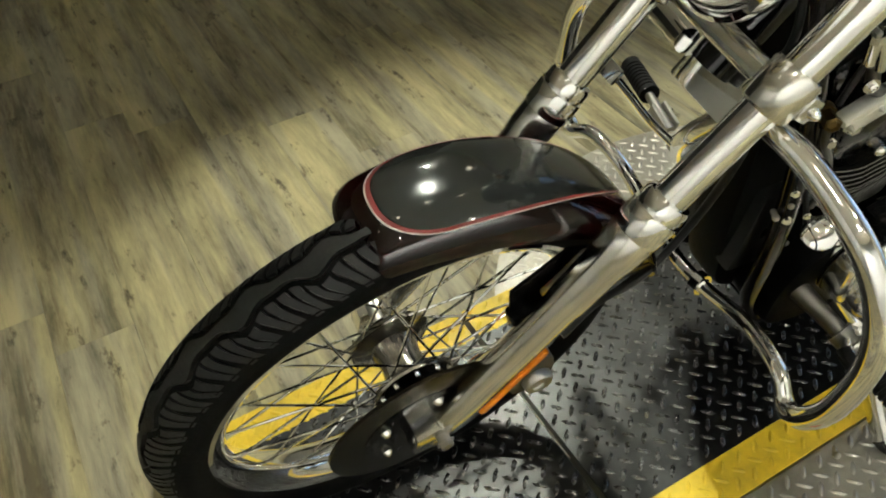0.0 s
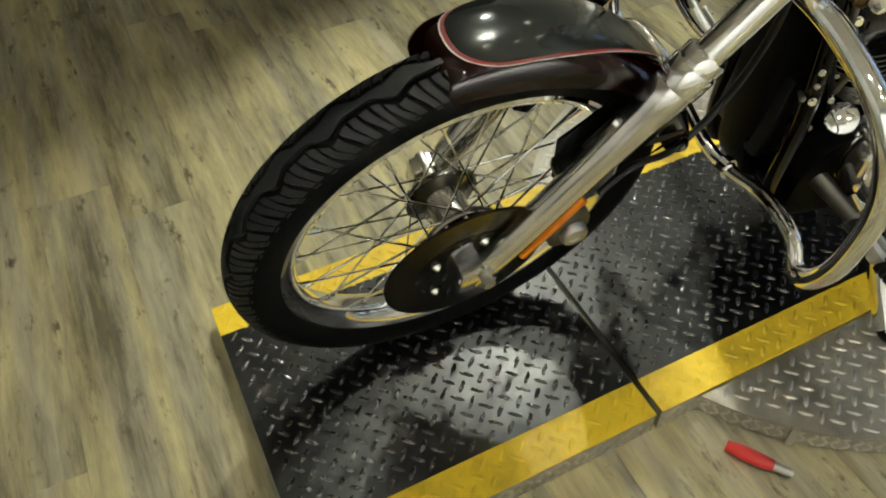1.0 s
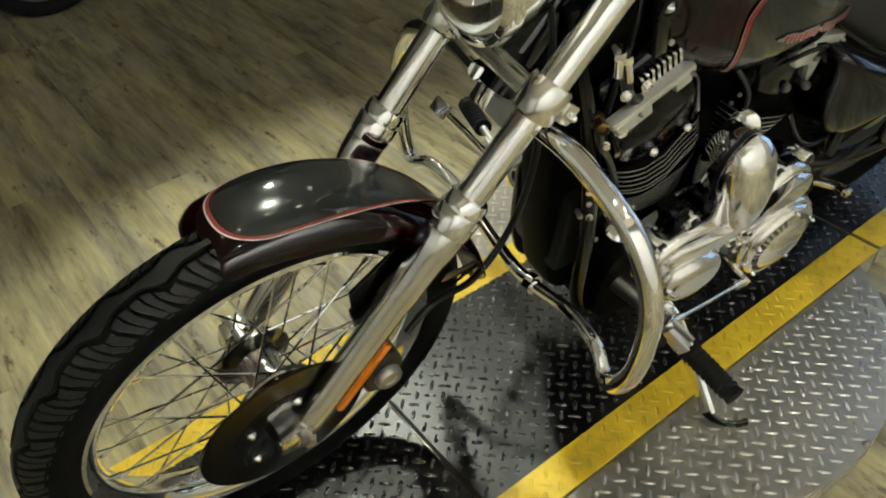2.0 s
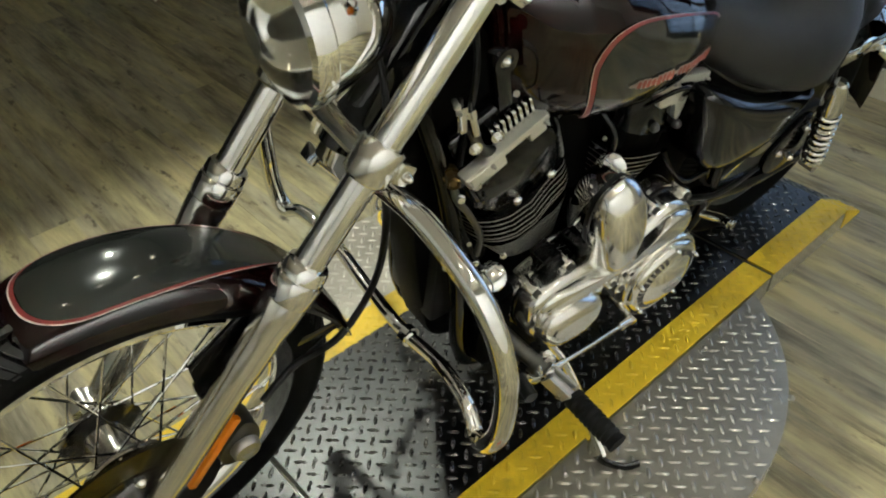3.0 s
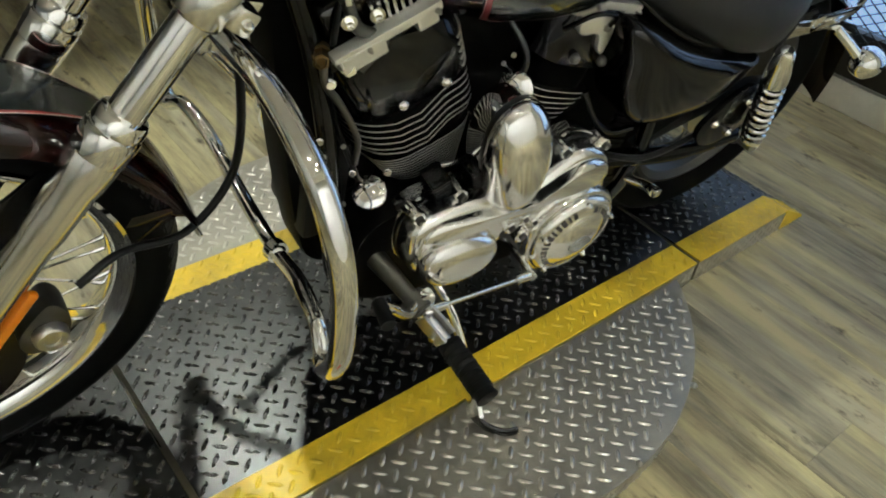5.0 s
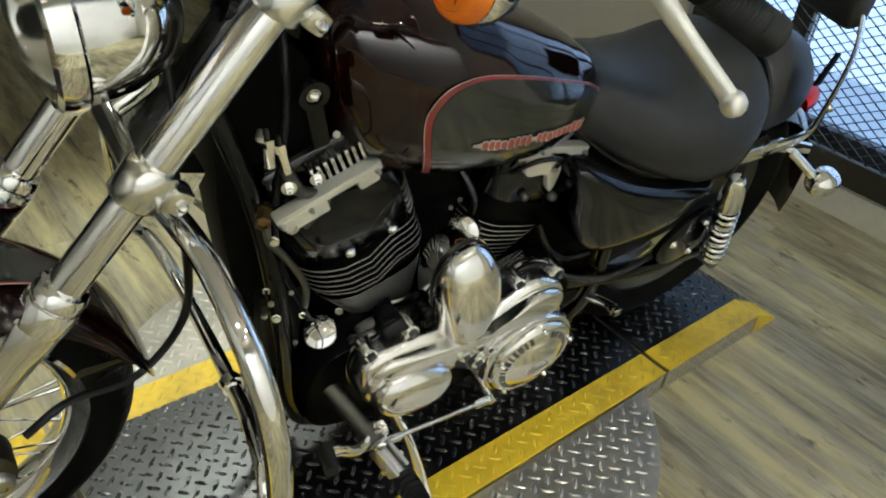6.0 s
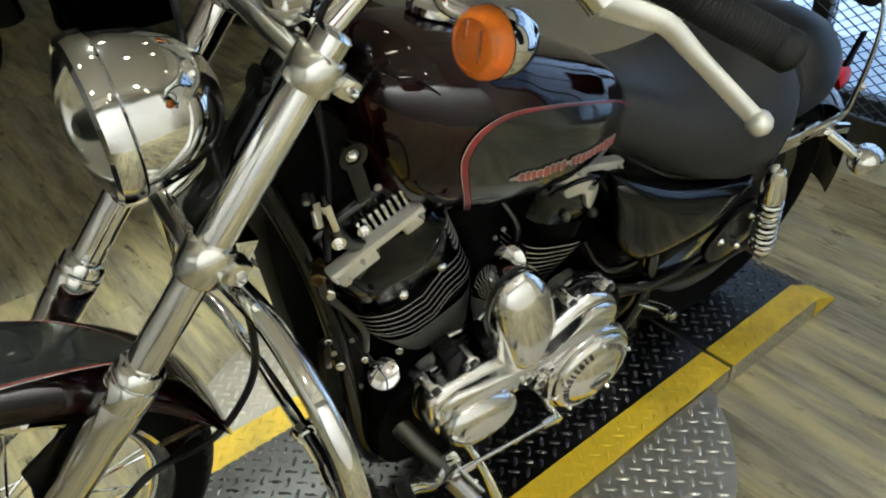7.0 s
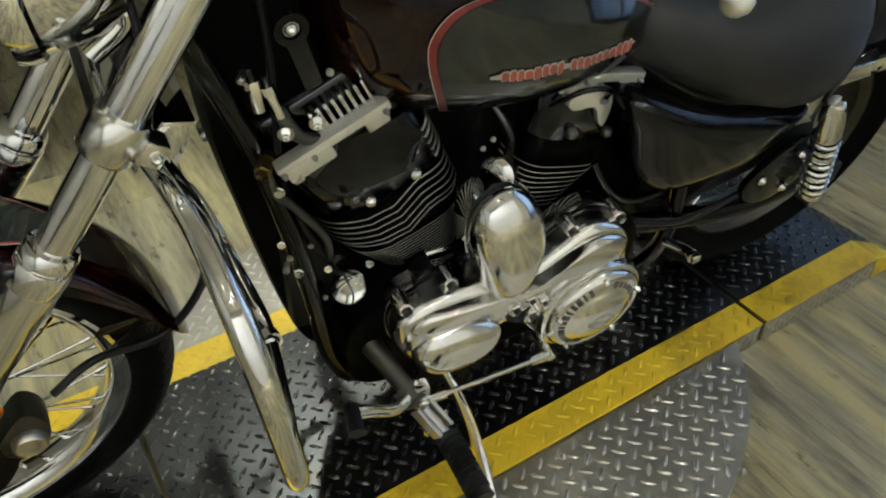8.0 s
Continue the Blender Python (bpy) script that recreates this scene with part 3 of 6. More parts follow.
def wing(sign):
    """The part of a round treadplate turntable that stands out beside the platform."""
    o = thing("turntable_wing", "half-round bare treadplate wing with a short skirt and small bolts", "platform", "turntable wings")
    cx, cy, r = DISC
    y = -0.002 if sign < 0 else WIDE + 0.002
    a0 = math.asin((y - cy) / r)
    angles = [(-math.pi - a0) + (2 * a0 + math.pi) * k / 64 for k in range(65)] if sign < 0 else [a0 + (math.pi - 2 * a0) * k / 64 for k in range(65)]
    pts = [(cx + r * math.cos(a), cy + r * math.sin(a)) for a in angles]
    part("top_plate", xy_slab(pts, HW - 0.006, HW, 0.0015), PLATE_BARE, o, smooth=False)
    inner = [(cx + (r - 0.003) * math.cos(a), cy + (r - 0.003) * math.sin(a)) for a in angles]
    part("skirt", xy_slab(inner, 0.008, HW - 0.006), PLATE_BARE, o, "bare treadplate skirt", smooth=False)
    lug_mesh("tread", lattice(lambda u, v: math.hypot(u - cx, v - cy) < r - 0.012, HW, cx - r, cx + r, cy - r if sign < 0 else y + 0.012, y - 0.012 if sign < 0 else cy + r), LUG_BARE, o)
    lugs = []
    step = PITCH * 0.7 / r
    k = 0
    a = angles[0] + 0.02
    while a < angles[-1] - 0.02:
        out = Vector((math.cos(a), math.sin(a), 0))
        tan = Vector((-math.sin(a), math.cos(a), 0))
        for j in range(3):
            d = tan * (0.77 if (k + j) % 2 else 0.64) + Vector((0, 0, 0.64 if (k + j) % 2 else -0.77))
            lugs.append((Vector((cx, cy, 0.016 + j * 0.0145)) + out * (r - 0.003), d.normalized(), out))
        a += step
        k += 1
    lug_mesh("side_tread", lugs, LUG_BARE, o, 0.8)
    return o


w1 = wing(-1)
for x, y in ((0.385, -0.026), (0.617, -0.029), (0.843, -0.022), (0.629, -0.274), (0.851, -0.219), (0.17, -0.03), (0.40, -0.20)):
    part("bolt", domebolt((x, y, HW), (0, 0, 1), 0.006), STEEL, w1)
wing(1)

# ---- the motorcycle ----
BRASS = mat("dull_brass", (0.10, 0.066, 0.024), 0.45, 1.0, bump=0.06, scale=90, vary=0.2, dirt=(0.06, 0.045, 0.02), dirt_scale=40, dirt_amount=0.5)
HUB_STEEL = mat("tarnished_hub_chrome", (0.30, 0.29, 0.265), 0.16, 1.0, vary=0.15, scale=40, dirt=(0.05, 0.045, 0.035), dirt_scale=30, dirt_amount=0.7)
DARK_STEEL = mat("dark_steel", (0.10, 0.098, 0.09), 0.4, 1.0, bump=0.08, scale=120, vary=0.2)
# built upright (x to the rear, y to its right side, z up from the front tyre's foot), then leaned on its side stand
LEAN, YAW = radians(10.7), radians(-4.5)
bike_m = Matrix.Translation((-0.2585, 0.3546, 0.0637)) @ Matrix.Rotation(YAW, 4, "Z") @ Matrix.Rotation(LEAN, 4, "X")
bike = thing("motorcycle", "dark maroon and charcoal cruiser motorcycle leaning on its side stand", "motorcycle", m=bike_m)

WZ = 0.345  # axle height
RAKE = radians(37.2)
FU = Vector((math.sin(RAKE), 0, math.cos(RAKE)))
FN = Vector((math.cos(RAKE), 0, -math.sin(RAKE)))
FY = 0.101


def on_fork(s, y=0.0, off=0.0):
    """A point s along the fork's line, from the top of the lower legs; off to the rear of it."""
    return Vector((0.272, y, 0.660)) + FU * s + FN * off


def tyre_profile(r, half, rim):
    pts = []
    for k in range(13):
        a = math.pi * k / 12
        pts.append((-half * math.cos(a), r - (r - rim) * 0.62 * (1 - math.sin(a) ** 0.8)))
    return [(-half * 0.62, rim)] + pts + [(half * 0.62, rim)]


def make_tyre(name, c, r, half, rim, parent, waves, label):
    t = part(name, lathe(tyre_profile(r - 0.0055, half, rim), c, (0, 1, 0), 72), CARCASS, parent, label)
    c = Vector(c)

    def at(a, y, drop=0.0):
        w = math.sqrt(max(0.0, 1 - (min(abs(y), half) / half) ** 2.2))
        rr = r - (r - rim) * 0.62 * (1 - w) + 0.0005 - 0.0022 * abs(y) / half - drop
        return c + Vector((rr * math.sin(a), y, rr * math.cos(a)))

    def groove(a, side):
        """The wavy main groove at each side of the centre rib."""
        return side * half * 0.27 + half * 0.12 * math.sin(a * waves + side * 0.9) + half * 0.05 * math.sin(2 * a * waves)

    # the continuous centre rib
    bm = bmesh.new()
    n = waves * 10
    rows = []
    for i in range(n):
        a = 2 * math.pi * i / n
        y0, y1 = groove(a, -1) + 0.0040, groove(a, 1) - 0.0040
        rows.append([bm.verts.new(at(a, y0, 0.006))] + [bm.verts.new(at(a, y0 + (y1 - y0) * k / 3)) for k in range(4)] + [bm.verts.new(at(a, y1, 0.006))])
    for i in range(n):
        r0, r1 = rows[i], rows[(i + 1) % n]
        for k in range(5):
            bm.faces.new((r0[k], r0[k + 1], r1[k + 1], r1[k]))
    # shoulder blocks, six to a wave, parted by curved sipes
    nb = waves * 6
    for side in (-1, 1):
        for b in range(nb):
            a0, da = 2 * math.pi * (b + 0.25) / nb, 2 * math.pi / nb * 0.70
            tops, lows = [], []
            for j in range(6):
                f = j / 5
                row, low = [], []
                for k in range(4):
                    a = a0 + da * k / 3 * (1 - 0.12 * f) + 2 * math.pi / nb * 1.5 * f ** 1.6
                    ya = groove(a, side) + side * 0.0046
                    y = ya + (side * half * (0.97 if b % 2 else 0.90) - ya) * f
                    row.append(bm.verts.new(at(a, y)))
                    low.append(bm.verts.new(at(a, y, 0.006)))
                tops.append(row)
                lows.append(low)
            for j in range(5):
                for k in range(3):
                    bm.faces.new((tops[j][k], tops[j][k + 1], tops[j + 1][k + 1], tops[j + 1][k]))
                for k in (0, 3):
                    bm.faces.new((tops[j][k], tops[j + 1][k], lows[j + 1][k], lows[j][k]))
            for j in (0, 5):
                for k in range(3):
                    bm.faces.new((tops[j][k], tops[j][k + 1], lows[j][k + 1], lows[j][k]))
    part("tread", bm, TREAD_RUBBER, t, "raised tread with a wavy groove", angle=30)
    return t


def spoked_wheel(name, c, r, half, rim, label, nspokes=40, blocks=24):
    w = thing(name, "", "")
    for key in ("label", "category"):
        if key in w:
            del w[key]
    w["label"] = label
    w.parent = bike
    w.matrix_basis = Matrix.Translation(c)
    o = (0, 0, 0)
    make_tyre("tyre", o, r, half, rim, w, blocks, "black rubber tyre with wavy tread")
    hw = half * 0.60
    prof = [(-hw - 0.004, rim + 0.006), (-hw - 0.006, rim), (-hw, rim - 0.012), (-hw * 0.75, rim - 0.018), (-hw * 0.35, rim - 0.024), (hw * 0.35, rim - 0.024), (hw * 0.75, rim - 0.018), (hw, rim - 0.012), (hw + 0.006, rim), (hw + 0.004, rim + 0.006)]
    part("rim", lathe(prof, o, (0, 1, 0), 72), CHROME, w, "chrome rim")
    part("hub", lathe([(-0.062, 0.0), (-0.062, 0.018), (-0.046, 0.024), (-0.043, 0.058), (-0.040, 0.060), (-0.034, 0.060), (-0.031, 0.056), (-0.026, 0.034), (0.0, 0.030), (0.026, 0.034), (0.031, 0.056), (0.034, 0.060), (0.040, 0.060), (0.043, 0.058), (0.046, 0.026), (0.060, 0.022), (0.064, 0.018), (0.064, 0.0)], o, (0, 1, 0), 40), HUB_STEEL, w, "tarnished chrome hub with two flanges")
    for k in range(10):
        a = 2 * math.pi * k / 10
        for side in (-1, 1):
            part("spoke_head", domebolt((0.051 * math.sin(a), side * 0.043, 0.051 * math.cos(a)), (0, side, 0), 0.004), CHROME, w)
    # spokes cross in pairs
    r0, r1 = 0.053, rim - 0.022
    length = None
    for k in range(nspokes):
        side = -1 if k % 2 else 1
        lead = 1 if (k // 2) % 2 else -1
        a1 = 2 * math.pi * k / nspokes
        a0 = a1 + lead * radians(52)
        p0 = Vector((r0 * math.sin(a0), side * 0.037, r0 * math.cos(a0)))
        p1 = Vector((r1 * math.sin(a1), side * 0.006, r1 * math.cos(a1)))
        if length is None:
            length = (p1 - p0).length
            bm = merge(rod((0, 0, 0), (0, 0, length), 0.0019, 7), rod((0, 0, length - 0.016), (0, 0, length), 0.0032, 7))
            first = part("spoke", bm, CHROME, w)
            sp = first
        else:
            sp = new("spoke", first.data)
            sp.parent = w
        sp.matrix_basis = Matrix.Translation(p0) @ (p1 - p0).to_track_quat("Z", "Y").to_matrix().to_4x4()
    return w


front = spoked_wheel("front_wheel", (0.016, 0, 0.352), 0.351, 0.046, 0.275, "spoked front wheel with chrome rim and brake disc")
# the bars stand turned a little
front.matrix_basis = Matrix.Translation((0.016, 0, 0.352)) @ Matrix.Rotation(radians(3.3), 4, "Z") @ Matrix.Rotation(radians(3.2), 4, "X")
bm = lathe([(-0.088, 0.132), (-0.083, 0.132), (-0.083, 0.080), (-0.088, 0.080)], (0, 0, 0), (0, 1, 0), 64, closed=True)
DISC_STEEL = mat("brake_disc_steel", (0.055, 0.046, 0.030), 0.17, 1.0, bump=0.05, scale=200, vary=0.15, dirt=(0.08, 0.06, 0.03), dirt_scale=20, dirt_amount=0.5)
disc = part("brake_disc", bm, DISC_STEEL, front, "brownish steel brake disc")
disc.matrix_basis = Matrix.Translation((-0.014, 0, -0.006))
part("disc_carrier", lathe([(-0.09, 0.0), (-0.09, 0.055), (-0.089, 0.083), (-0.082, 0.083), (-0.080, 0.05), (-0.062, 0.04), (-0.062, 0.0)], (0, 0, 0), (0, 1, 0), 40), BLACK_GLOSS, disc, "black disc carrier")
for k in range(5):
    a = 2 * math.pi * k / 5 + 0.3
    part("bolt", domebolt((0.066 * math.sin(a), -0.0895, 0.066 * math.cos(a)), (0, -1, 0), 0.007), CHROME, disc)
part("axle", merge(rod((0, -0.130, 0), (0, 0.118, 0), 0.009), hexbolt((0, -0.128, 0), (0, -1, 0), 0.010, 0.008)), STEEL, front, "steel axle")

# fork
for side in (-1, 1):
    y = FY * side
    leg = lathe([(-0.432, 0.0), (-0.432, 0.016), (-0.425, 0.019), (-0.36, 0.0215), (-0.33, 0.0228), (-0.15, 0.0232), (-0.135, 0.0250), (-0.10, 0.0250), (-0.07, 0.0262), (-0.055, 0.0285), (-0.03, 0.0290), (-0.022, 0.0275), (0.0, 0.026), (0.0, 0.0)], on_fork(0, y), FU, 32)
    slider = part("fork_slider", leg, SATIN, bike, "satin aluminium lower fork leg")
    part("collar", lathe([(-0.024, 0.0270), (-0.0235, 0.0300), (-0.021, 0.0308), (0.006, 0.0308), (0.009, 0.0298), (0.0095, 0.0272), (0.014, 0.0272), (0.0145, 0.0292), (0.026, 0.0285), (0.030, 0.0262), (0.031, 0.0206)], on_fork(0, y), FU, 32), CHROME, slider, "chrome dust cover")
    part("axle_clamp", slab([(-0.018, WZ - 0.032), (0.026, WZ - 0.032), (0.036, WZ + 0.012), (0.02, WZ + 0.02), (-0.012, WZ + 0.01)], y - 0.017, y + 0.017, 0.007), SATIN, slider)
    tb = part("fork_tube", merge(rod(on_fork(0.02, y), on_fork(0.445, y), 0.0205, 28)), CHROME, bike, "chrome fork tube")
    part("cap", lathe([(0, 0.021), (0.012, 0.021), (0.016, 0.016), (0.018, 0.0)], on_fork(0.443, y), FU, 24), CHROME, tb)


def yoke(s, h, r, depth, name, label, bar_off):
    rings = [lathe([(-h / 2, 0.0206), (-h / 2, r - 0.003), (-h / 2 + 0.004, r), (h / 2 - 0.004, r), (h / 2, r - 0.003), (h / 2, 0.0206)], on_fork(s, FY * k), FU, 32, closed=True) for k in (-1, 1)]
    m = Matrix((FN, Vector((0, 1, 0)), FU)).transposed().to_4x4()
    bar = block((depth, 2 * FY - 0.03, h * 0.58), Matrix.Translation(on_fork(s, 0, bar_off)) @ m, 0.010, 3)
    ears = [block((0.026, 0.030, h * 0.6), Matrix.Translation(on_fork(s, k * (FY + 0.010), 0.034)) @ m, 0.006) for k in (-1, 1)]
    y = part(name, merge(*rings, bar, *ears), SATIN, bike, label)
    for k in (-1, 1):
        part("bolt", domebolt(on_fork(s, k * (FY + 0.025), 0.036), (0, k, 0), 0.006), CHROME, y)
    return y


yoke(0.180, 0.050, 0.0285, 0.036, "lower_yoke", "satin alloy lower fork clamp", 0.004)
yoke(0.415, 0.040, 0.0285, 0.050, "upper_yoke", "satin alloy upper fork clamp", 0.006)
part("steering_stem", rod(on_fork(0.14, 0, 0.045), on_fork(0.46, 0, 0.045), 0.026, 24), BLACK_GLOSS, bike, "black steering neck")
part("stem_nut", lathe([(0, 0.024), (0.014, 0.024), (0.02, 0.018), (0.022, 0)], on_fork(0.455, 0, 0.02), FU, 24), CHROME, bike)
# amber reflector on the left leg
m = Matrix((FN, Vector((0, 1, 0)), FU)).transposed().to_4x4()
for k in (-1, 1):
    part("fork_reflector", block((0.012, 0.010, 0.134), Matrix.Translation(on_fork(-0.285, k * (FY + 0.015), 0.0260)) @ m, 0.003), AMBER, bike, "amber side reflector")
# caliper
cal = part("brake_caliper", merge(slab(rounded([(0.135, 0.345), (0.168, 0.342), (0.190, 0.37), (0.190, 0.405), (0.172, 0.425), (0.145, 0.40), (0.130, 0.375)]), -0.106, -0.064, 0.009)), DARK_STEEL, bike, "dark brake caliper with a round steel boss")
part("piston_boss", lathe([(0, 0.022), (0.010, 0.021), (0.013, 0.018), (0.013, 0.011), (0.010, 0.010), (0.010, 0)], (0.165, -0.107, 0.375), (0, -1, 0), 28), STEEL, cal)
part("brake_hose", tube([(0.21, -0.085, 0.42), (0.27, -0.07, 0.44), (0.36, -0.05, 0.42), (0.43, -0.04, 0.50), (0.43, -0.06, 0.66), (0.405, -0.06, 0.78)], 0.0058, 10), BLACK_PLASTIC, bike, "black brake hose")

# front fender
FR, A0, A1 = 0.375, radians(100), radians(1)


def fender_point(a, t, off=0.0):
    """a: angle up from the rear; t: -1 to 1 across."""
    b = t * radians(96)
    hw, dp = 0.072, 0.052 * (1 - 0.25 * min(1.0, max(0.0, (a - radians(66)) / radians(30))) ** 1.5 - 0.60 * min(1.0, max(0.0, (radians(62) - a) / radians(40))))
    narrow = 1 - 0.16 * max(0.0, (a - radians(70)) / radians(28)) ** 2
    y = hw * narrow * (math.copysign(abs(math.sin(b)) ** 0.80, b))
    dr = -dp * (1 - math.cos(b)) * 0.86 + off
    r = FR + dr - 0.022 * max(0.0, (a - radians(55)) / radians(44)) ** 2 - 0.034 * max(0.0, (a - radians(93)) / radians(8)) ** 2.2
    return Vector((0.014 + r * math.cos(a), y * (1 + off / hw), 0.350 + r * math.sin(a)))


def fender_bm(off, na=46, nt=24):
    bm = bmesh.new()
    grid = []
    for i in range(na + 1):
        a = A0 + (A1 - A0) * i / na
        row = []
        for j in range(nt + 1):
            t = -1 + 2 * j / nt
            # the front lip and the rear tip are drawn to a curve
            aa = a - radians(5) * (t * t) * max(0, 1 - i / 6) + radians(24) * (abs(t) ** 1.3) * max(0, (i - na + 12) / 12) ** 1.3
            row.append(bm.verts.new(fender_point(aa, t, off)))
        grid.append(row)
    for r0, r1 in zip(grid, grid[1:]):
        for j in range(nt):
            bm.faces.new((r0[j], r0[j + 1], r1[j + 1], r1[j]))
    return bm


bm = fender_bm(0.0)
bmesh.ops.recalc_face_normals(bm, faces=bm.faces)
bmesh.ops.solidify(bm, geom=bm.faces[:], thickness=0.0025)
fender = part("front_fender", bm, MAROON, bike, "glossy dark maroon front fender", angle=60)


NOSE, TAIL = radians(83.0), radians(38)


def panel_half(a):
    """Half the width of the charcoal panel, which tapers to a point at the rear."""
    f = min(1.0, max(0.0, (a - TAIL) / (NOSE - TAIL)))
    return 0.02 + 0.50 * math.sin(f * math.pi / 2) ** 0.85


def fender_outline():
    """The border of the charcoal panel: up one side, round the nose, down the other."""
    pts = []
    for k in range(40):
        a = TAIL + (NOSE - TAIL) * k / 39
        pts.append((a, -panel_half(a)))
    for k in range(1, 24):
        b = math.pi * k / 24
        pts.append((NOSE + radians(11) * math.sin(b), -panel_half(NOSE) * math.cos(b)))
    for k in range(40):
        a = NOSE - (NOSE - TAIL) * k / 39
        pts.append((a, panel_half(a)))
    return pts


def inset(pts, f):
    return [(a if a < NOSE else NOSE + (a - NOSE) * f, t * f) for a, t in pts]


def ribbon(outer, inner, off):
    bm = bmesh.new()
    o = [bm.verts.new(fender_point(a, t, off)) for a, t in outer]
    i = [bm.verts.new(fender_point(a, t, off)) for a, t in inner]
    for k in range(len(o) - 1):
        bm.faces.new((o[k], o[k + 1], i[k + 1], i[k]))
    return bm


fo = fender_outline()
part("silver_stripe", ribbon(fo, inset(fo, 0.972), 0.0022), STRIPE_SILVER, fender, "thin silver pinstripe")
part("red_stripe", ribbon(inset(fo, 0.972), inset(fo, 0.895), 0.0022), STRIPE_RED, fender, "thin red pinstripe")
bm = bmesh.new()
rows = []
na = 40
for i in range(na + 1):
    a = TAIL + (NOSE + radians(11) - TAIL) * i / na
    lim = 0.895 * panel_half(a)
    if a > NOSE:
        f = (a - NOSE) / (radians(11) * 0.895)
        if f > 1:
            break
        lim *= math.sqrt(max(0.0, 1 - f * f))
    rows.append([bm.verts.new(fender_point(a, lim * (-1 + 2 * j / 12), 0.0022)) for j in range(13)])
for r0, r1 in zip(rows, rows[1:]):
    for j in range(12):
        bm.faces.new((r0[j], r0[j + 1], r1[j + 1], r1[j]))
part("fender_panel", bm, CHARCOAL, fender, "charcoal pearl panel", angle=70)
for k in (-1, 1):
    part("fender_bracket", merge(slab([(0.13, 0.55), (0.20, 0.60), (0.255, 0.575), (0.20, 0.50), (0.16, 0.455), (0.135, 0.47)], k * 0.066 - 0.003, k * 0.066 + 0.003, 0.002), block((0.05, 0.03, 0.02), Matrix.Translation((0.155, k * 0.075, 0.50)), 0.004)), BLACK_GLOSS, fender, "black fender bracket")

# headlight
HC, HA = Vector((0.375, 0.0, 0.935)), Vector((-1.0, 0, -0.03)).normalized()
lamp = part("headlight", lathe([(-0.085, 0.0), (-0.083, 0.018), (-0.072, 0.042), (-0.050, 0.064), (-0.02, 0.078), (0.012, 0.084), (0.030, 0.085)], HC, HA, 56), CHROME, bike, "chrome headlight shell")
part("trim_ring", lathe([(0.026, 0.0855), (0.030, 0.090), (0.042, 0.0905), (0.052, 0.0875), (0.056, 0.081), (0.050, 0.079), (0.040, 0.082), (0.03, 0.083)], HC, HA, 56), CHROME, lamp, "chrome trim ring")
part("reflector_bowl", lathe([(0.046, 0.079), (0.02, 0.07), (-0.01, 0.045), (-0.03, 0.012), (-0.03, 0.0)], HC, HA, 48), CHROME, lamp, "silvered reflector bowl")
part("bulb", lathe([(-0.03, 0.010), (0.012, 0.010), (0.02, 0.006), (0.021, 0.0)], HC, HA, 16), STEEL, lamp)
lens = part("lens", lathe([(0.050, 0.0805), (0.058, 0.073), (0.066, 0.055), (0.072, 0.034), (0.075, 0.016), (0.076, 0.0), (0.072, 0.0), (0.068, 0.034), (0.062, 0.054), (0.054, 0.071), (0.046, 0.0795)], HC, HA, 48), LENS_GLASS, lamp, "clear glass headlight lens")
lens.visible_shadow = False
part("mount_arm", tube([HC + Vector((0.05, 0, -0.07)), Vector((0.42, 0, 0.85)), on_fork(0.20, 0, -0.01)], 0.013, 14), CHROME, lamp, "chrome mounting arm")

# speedometer on the upper clamp
SP, SA = Vector((0.580, 0.0, 1.030)), Vector((0.72, 0, 0.69)).normalized()
speedo = part("speedometer", lathe([(-0.062, 0.0), (-0.060, 0.018), (-0.050, 0.034), (-0.030, 0.046), (-0.006, 0.051), (0.004, 0.052), (0.008, 0.050), (0.006, 0.046), (0.0, 0.046)], SP, SA, 40), CHROME, bike, "chrome speedometer housing")
part("dial", lathe([(0.001, 0.0), (0.001, 0.046)], SP, SA, 40), BLACK_PLASTIC, speedo, "dark dial")

